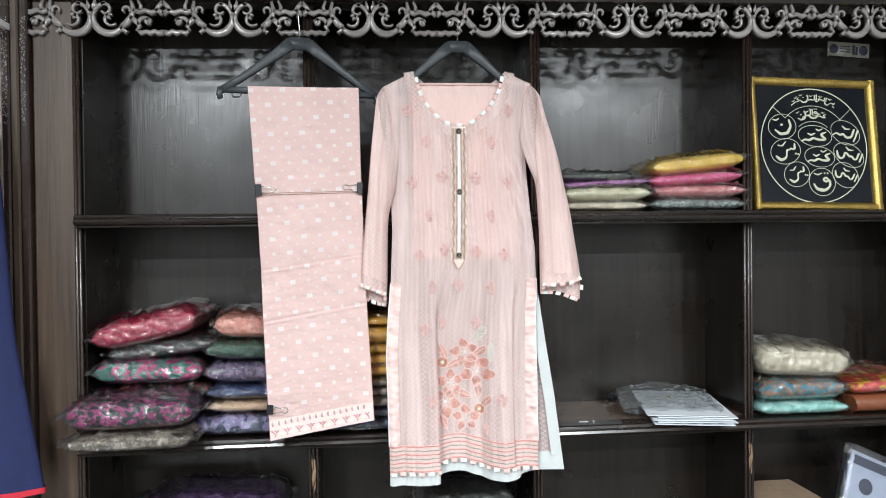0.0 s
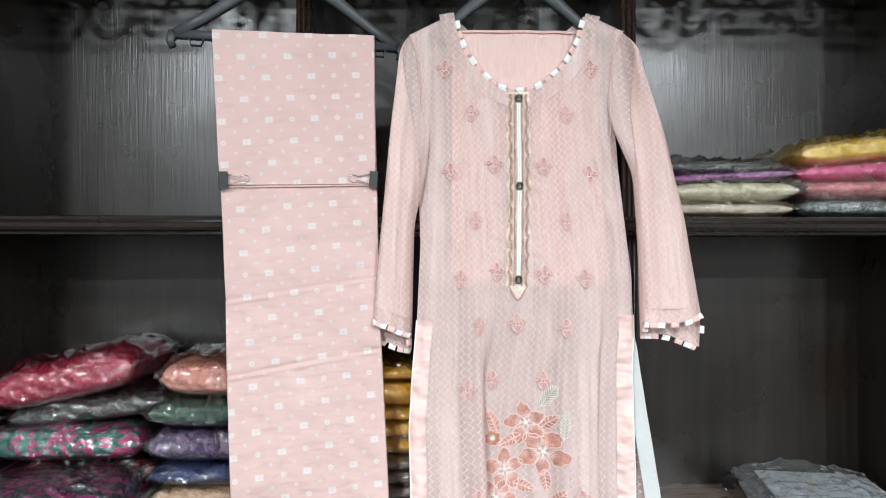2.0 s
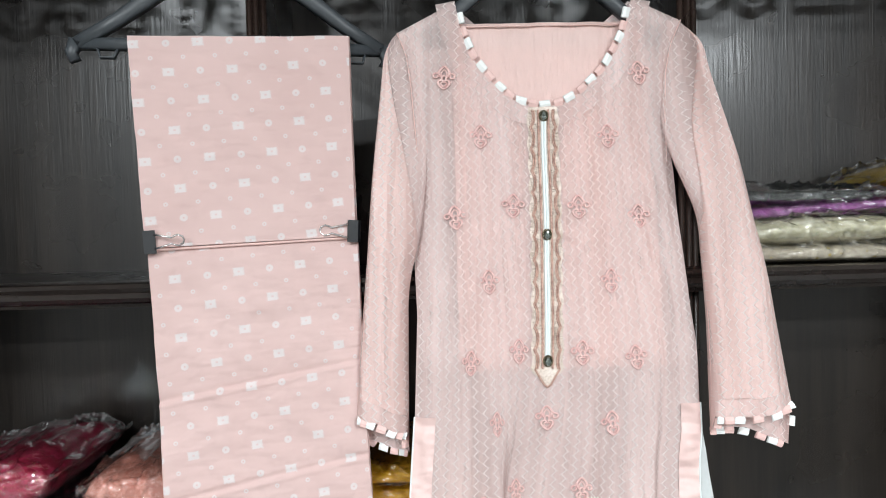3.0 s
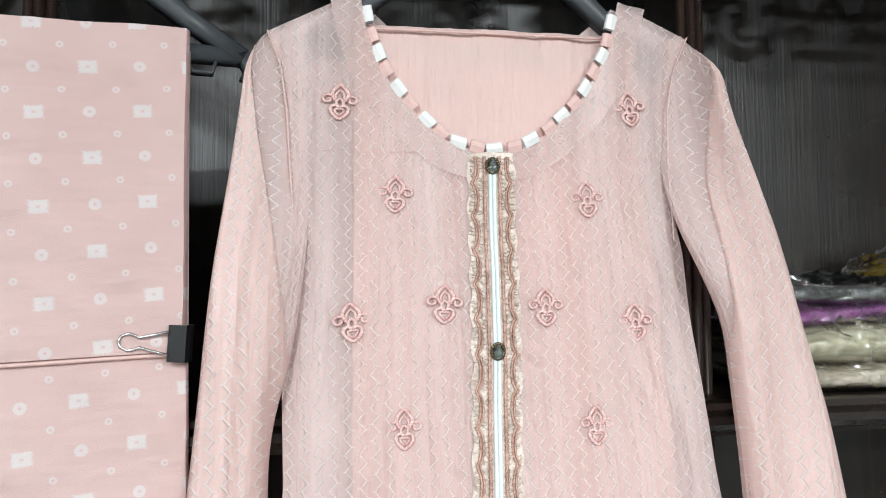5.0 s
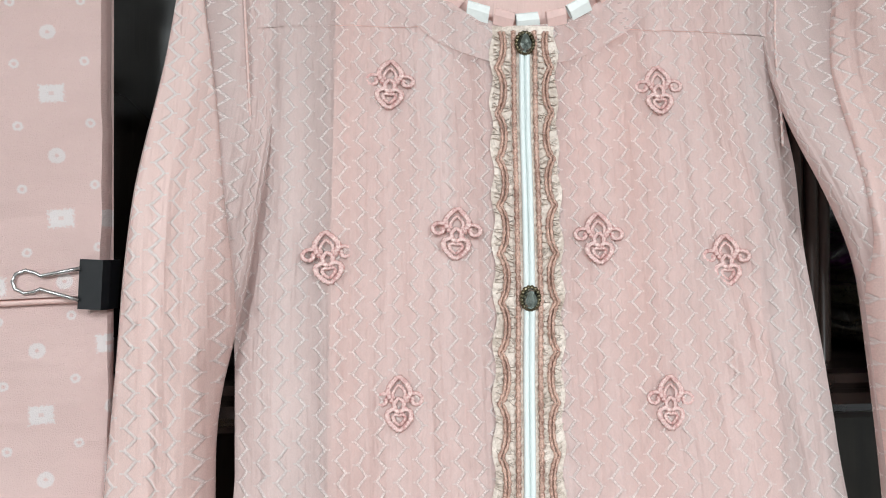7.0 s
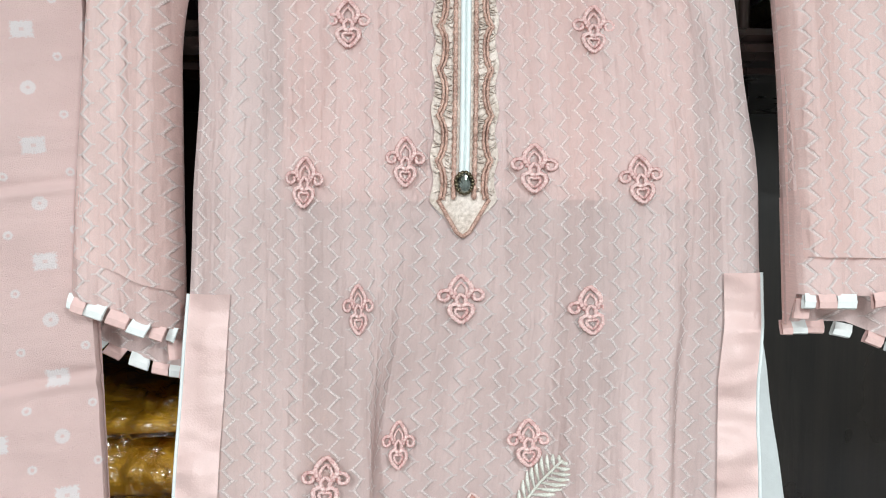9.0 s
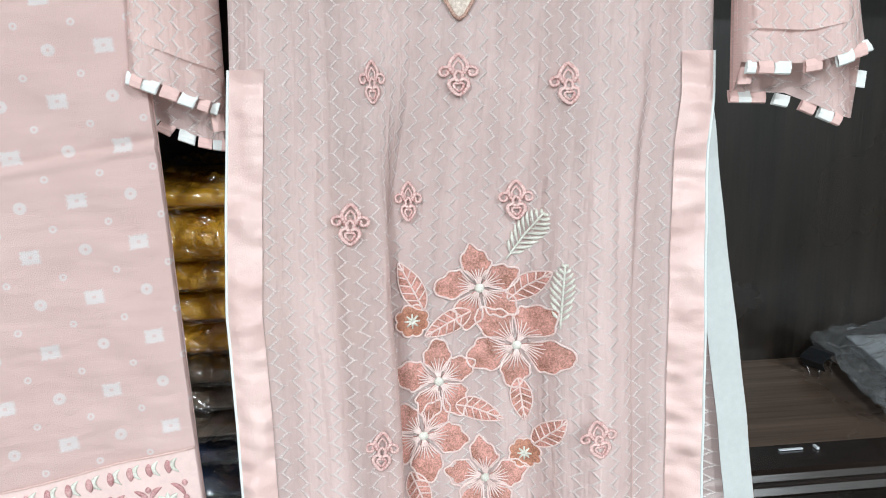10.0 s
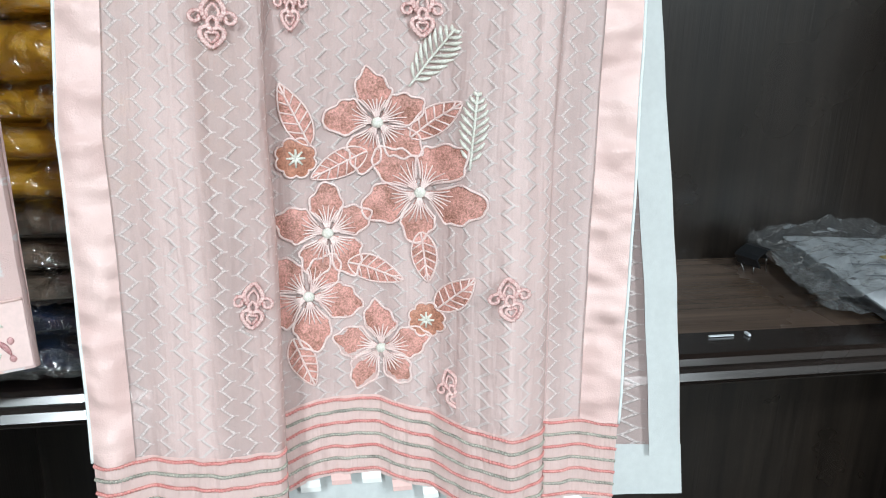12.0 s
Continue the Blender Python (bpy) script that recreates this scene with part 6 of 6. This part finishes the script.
# ---- sticker on the back panel ----
st = thing("paper_label", (1.246, BACK, 1.90), "small white paper label with two dark roundels", "label")
SM = pose(1.246, BACK - 0.001, 1.899, 0, 3.0, 0)
part("paper", Build().box(-0.066, 0.066, -0.0006, 0.0004, -0.021, 0.021, SM), plain("grey_label_paper", (0.42, 0.42, 0.38), 0.6), st, "", False)
for x in (-0.047, 0.047):
    part("roundel", Build().prism([(x + 0.014 * math.cos(a), 0.014 * math.sin(a)) for a in np.linspace(0, 2 * math.pi, 20)[:-1]], -0.0014, -0.0007, SM), M_dark_ink, st, "", False)
b = Build()
for k in range(3):
    b.box(-0.028, 0.006, -0.0014, -0.0007, 0.008 - 0.008 * k, 0.0105 - 0.008 * k, SM)
b.box(0.012, 0.020, -0.0014, -0.0007, -0.014, 0.014, SM)
b.box(0.022, 0.029, -0.0014, -0.0007, -0.014, 0.010, SM)
part("print_bars", b, M_dark_ink, st, "", False)

# ---- leaflets in a plastic sleeve, clip and scraps on the middle shelf ----
lf = thing("leaflets", (0.66, 1.85, S2), "stack of printed white leaflets sliding out of a plastic sleeve", "papers")
rr = random.Random(21)
for k in range(5):
    z = S2 + 0.002 + 0.0042 * k
    m = pose(0.648 + 0.004 * k * (1 if k % 2 else -0.6), 1.812 + 0.006 * k, z, 0, 0, -11 + rr.uniform(-2.5, 2.5))
    b = Build()
    rows = []
    for j in range(9):
        y = -0.135 + 0.27 * j / 8
        rows.append([m @ Vector((x, y, 0.0015 * k * (y / 0.135 * 0.5 + 0.5) + 0.0006 * noise.noise((x * 20, y * 20, k)))) for x in np.linspace(-0.098, 0.098, 7)])
    b.grid(rows)
    b.grid([[p - Vector((0, 0, 0.0016)) for p in r] for r in rows])
    b.grid([rows[0], [p - Vector((0, 0, 0.0016)) for p in rows[0]]])
    pg = part("leaflet", b, M_paper, lf)
    if k == 4:
        for q in range(5):
            y = 0.06 - 0.038 * q
            for s in range(2):
                x, long = -0.07 + 0.08 * s, rr.uniform(0.03, 0.05)
                b = Build().grid([[m @ Vector((x + u * long, y + v, 0.003 * (y / 0.135 + 1) + 0.0016)) for u in (0, 1)] for v in (0, 0.004)])
                part("print_bar", b, M_grey_ink, pg, "pale grey print")
        part("emblem", Build().ball(m @ Vector((-0.010, 0.055, 0.0050)), 0.010, 4, 10, (1, 0.8, 0.12)), M_yellow_ink, pg, "yellow emblem")
    if k == 0:
        for s in range(4):
            b = Build().grid([[m @ Vector((-0.05 + 0.035 * s + u * 0.02, -0.131 + v, 0.0022)) for u in (0, 1)] for v in (0, 0.004)])
            part("print_bar", b, M_dark_ink, pg)
b = Build()
m = pose(0.618, 1.860, S2 + 0.030, 1.5, -1, -14)
for up in (1, -1):
    b.grid([[m @ Vector((x, y, up * (0.024 * (1 - (x / 0.125) ** 4) * (0.6 + y * 1.5) + 0.002) + 0.010 * noise.noise((x * 34, y * 34, up + 3)) + 0.006 * noise.noise((x * 80, y * 80, up)) - 0.004)) for x in np.linspace(-0.125, 0.125, 50)] for y in np.linspace(-0.12, 0.105, 44)])
part("plastic_sleeve", b, M_polythene, lf, "crinkled clear plastic sleeve", False)
binder_clip((0.488, 1.925, S2 + 0.018), 1, 0.030, 0, "binder clips", "black binder clip standing on the shelf", Matrix.Translation((0.488, 1.925, S2 + 0.0245)) @ pose(0, 0, 0, 90, 65, 20))
sc = thing("paper_scrap", (0.357, 1.757, S2), "tiny torn strip of white paper on the shelf", "scrap")
part("strip", Build().box(0.345, 0.369, 1.7545, 1.7570, S2 + 0.0002, S2 + 0.0012), M_paper, sc, "", False)
sc = thing("paper_scrap", (0.383, 1.757, S2), "tiny folded scrap of white paper", "scrap")
part("strip", Build().box(0.3815, 0.384, 1.752, 1.759, S2 + 0.0002, S2 + 0.0022), M_paper, sc, "", False)

# ---- low right bay: clear box with printed card, flat carton ----
cb = thing("clear_card_box", (1.16, 1.84, S3), "clear plastic box with a printed blue-white card, leaning", "box")
m = pose(1.175, 1.80, 0.560, -16, 24, 0)
part("card", Build().box(-0.095, 0.095, 0.0, 0.004, -0.16, 0.17, m), plain("blue_white_card", (0.42, 0.46, 0.58), 0.5, grain=20), cb, "", False)
b = Build()
b.prism([(-0.035 + 0.022 * math.cos(a), 0.085 + 0.022 * math.sin(a)) for a in np.linspace(0, 2 * math.pi, 20)[:-1]], -0.0012, -0.0002, m)
part("roundel", b, M_dark_ink, cb, "dark printed roundel", False)
b = Build()
b.box(-0.085, 0.09, -0.0012, -0.0002, 0.135, 0.16, m)
for k in range(5):
    b.box(-0.07 + 0.02 * (k % 2), 0.03, -0.0012, -0.0002, 0.035 - 0.018 * k, 0.040 - 0.018 * k, m)
part("print_bars", b, M_dark_ink, cb, "", False)
b = Build()
b.box(-0.105, 0.105, -0.010, 0.03, -0.17, 0.185, m, 0.012)
part("plastic_case", b, M_film, cb, "rounded clear plastic case", False)
part("foot", Build().box(1.10, 1.26, 1.80, 1.93, S3 + 0.001, 0.42), M_carton, cb, "", False)
ct = thing("carton", (0.86, 1.86, S3), "plain brown carton standing on the low shelf", "carton")
part("body", Build().box(0.83, 1.03, 1.79, 1.95, S3 + 0.001, 0.622, cut=0.003), M_carton, ct, "", False)
part("lid", Build().box(0.828, 1.032, 1.788, 1.952, 0.6225, 0.634, cut=0.003), M_carton, ct, "", False)

# ---- navy dress hanging beside the post ----
dr = thing("navy_dress", (-1.15, 1.65, 0.79), "navy blue cotton dress with red hem on a wall rail", "dress")
RX = table([(0.79, -0.903), (1.137, -0.962), (1.45, -0.984), (1.684, -1.005), (1.72, -1.03), (1.76, -1.09)])
rows = []
for i in range(61):
    z = 0.795 + (1.76 - 0.795) * i / 60
    r = RX(z)
    l = -1.20 - (r + 1.20)
    row = []
    for j in range(48):
        a = 2 * math.pi * j / 48
        row.append(((l + r) / 2 + (r - l) / 2 * math.cos(a), 1.65 + (0.05 + 0.012 * math.sin(a * 7) * (1.76 - z)) * math.sin(a), z))
    rows.append(row)
b = Build()
b.grid(rows, closed=True)
part("body", b, M_navy, dr)
b = Build()
b.grid([[(x * 1.0 + (0.0012 if x > -1.2 else -0.0012), y + (0.0012 if y > 1.65 else -0.0012), z) for x, y, z in [(p[0], p[1], z) for p in rows[0]]] for z in (0.793, 0.806)], closed=True)
part("hem_trim", b, M_red, dr, "bright red hem binding")
part("hanger_arm", Build().tube([(-1.34, 1.65, 1.72), (-1.20, 1.65, 1.79), (-1.06, 1.65, 1.72)], 0.007, 8), M_hanger, dr)
part("hook", Build().tube([(-1.20, 1.65, 1.79), (-1.20, 1.65, 1.83), (-1.20, 1.642, 1.845), (-1.20, 1.65, 1.852)], 0.0016, 6), M_steel, dr)
rail = thing("wall_rail", (-1.3, 1.65, 1.80), "white metal hanging rail fixed to the wall", "rail")
part("bar", Build().tube([(-2.59, 1.655, 1.845), (-1.0, 1.655, 1.845)], 0.007, 10), M_alu, rail)
part("bracket", Build().box(-1.012, -1.0, 1.65, 2.04, 1.838, 1.852), M_alu, rail, "", False)
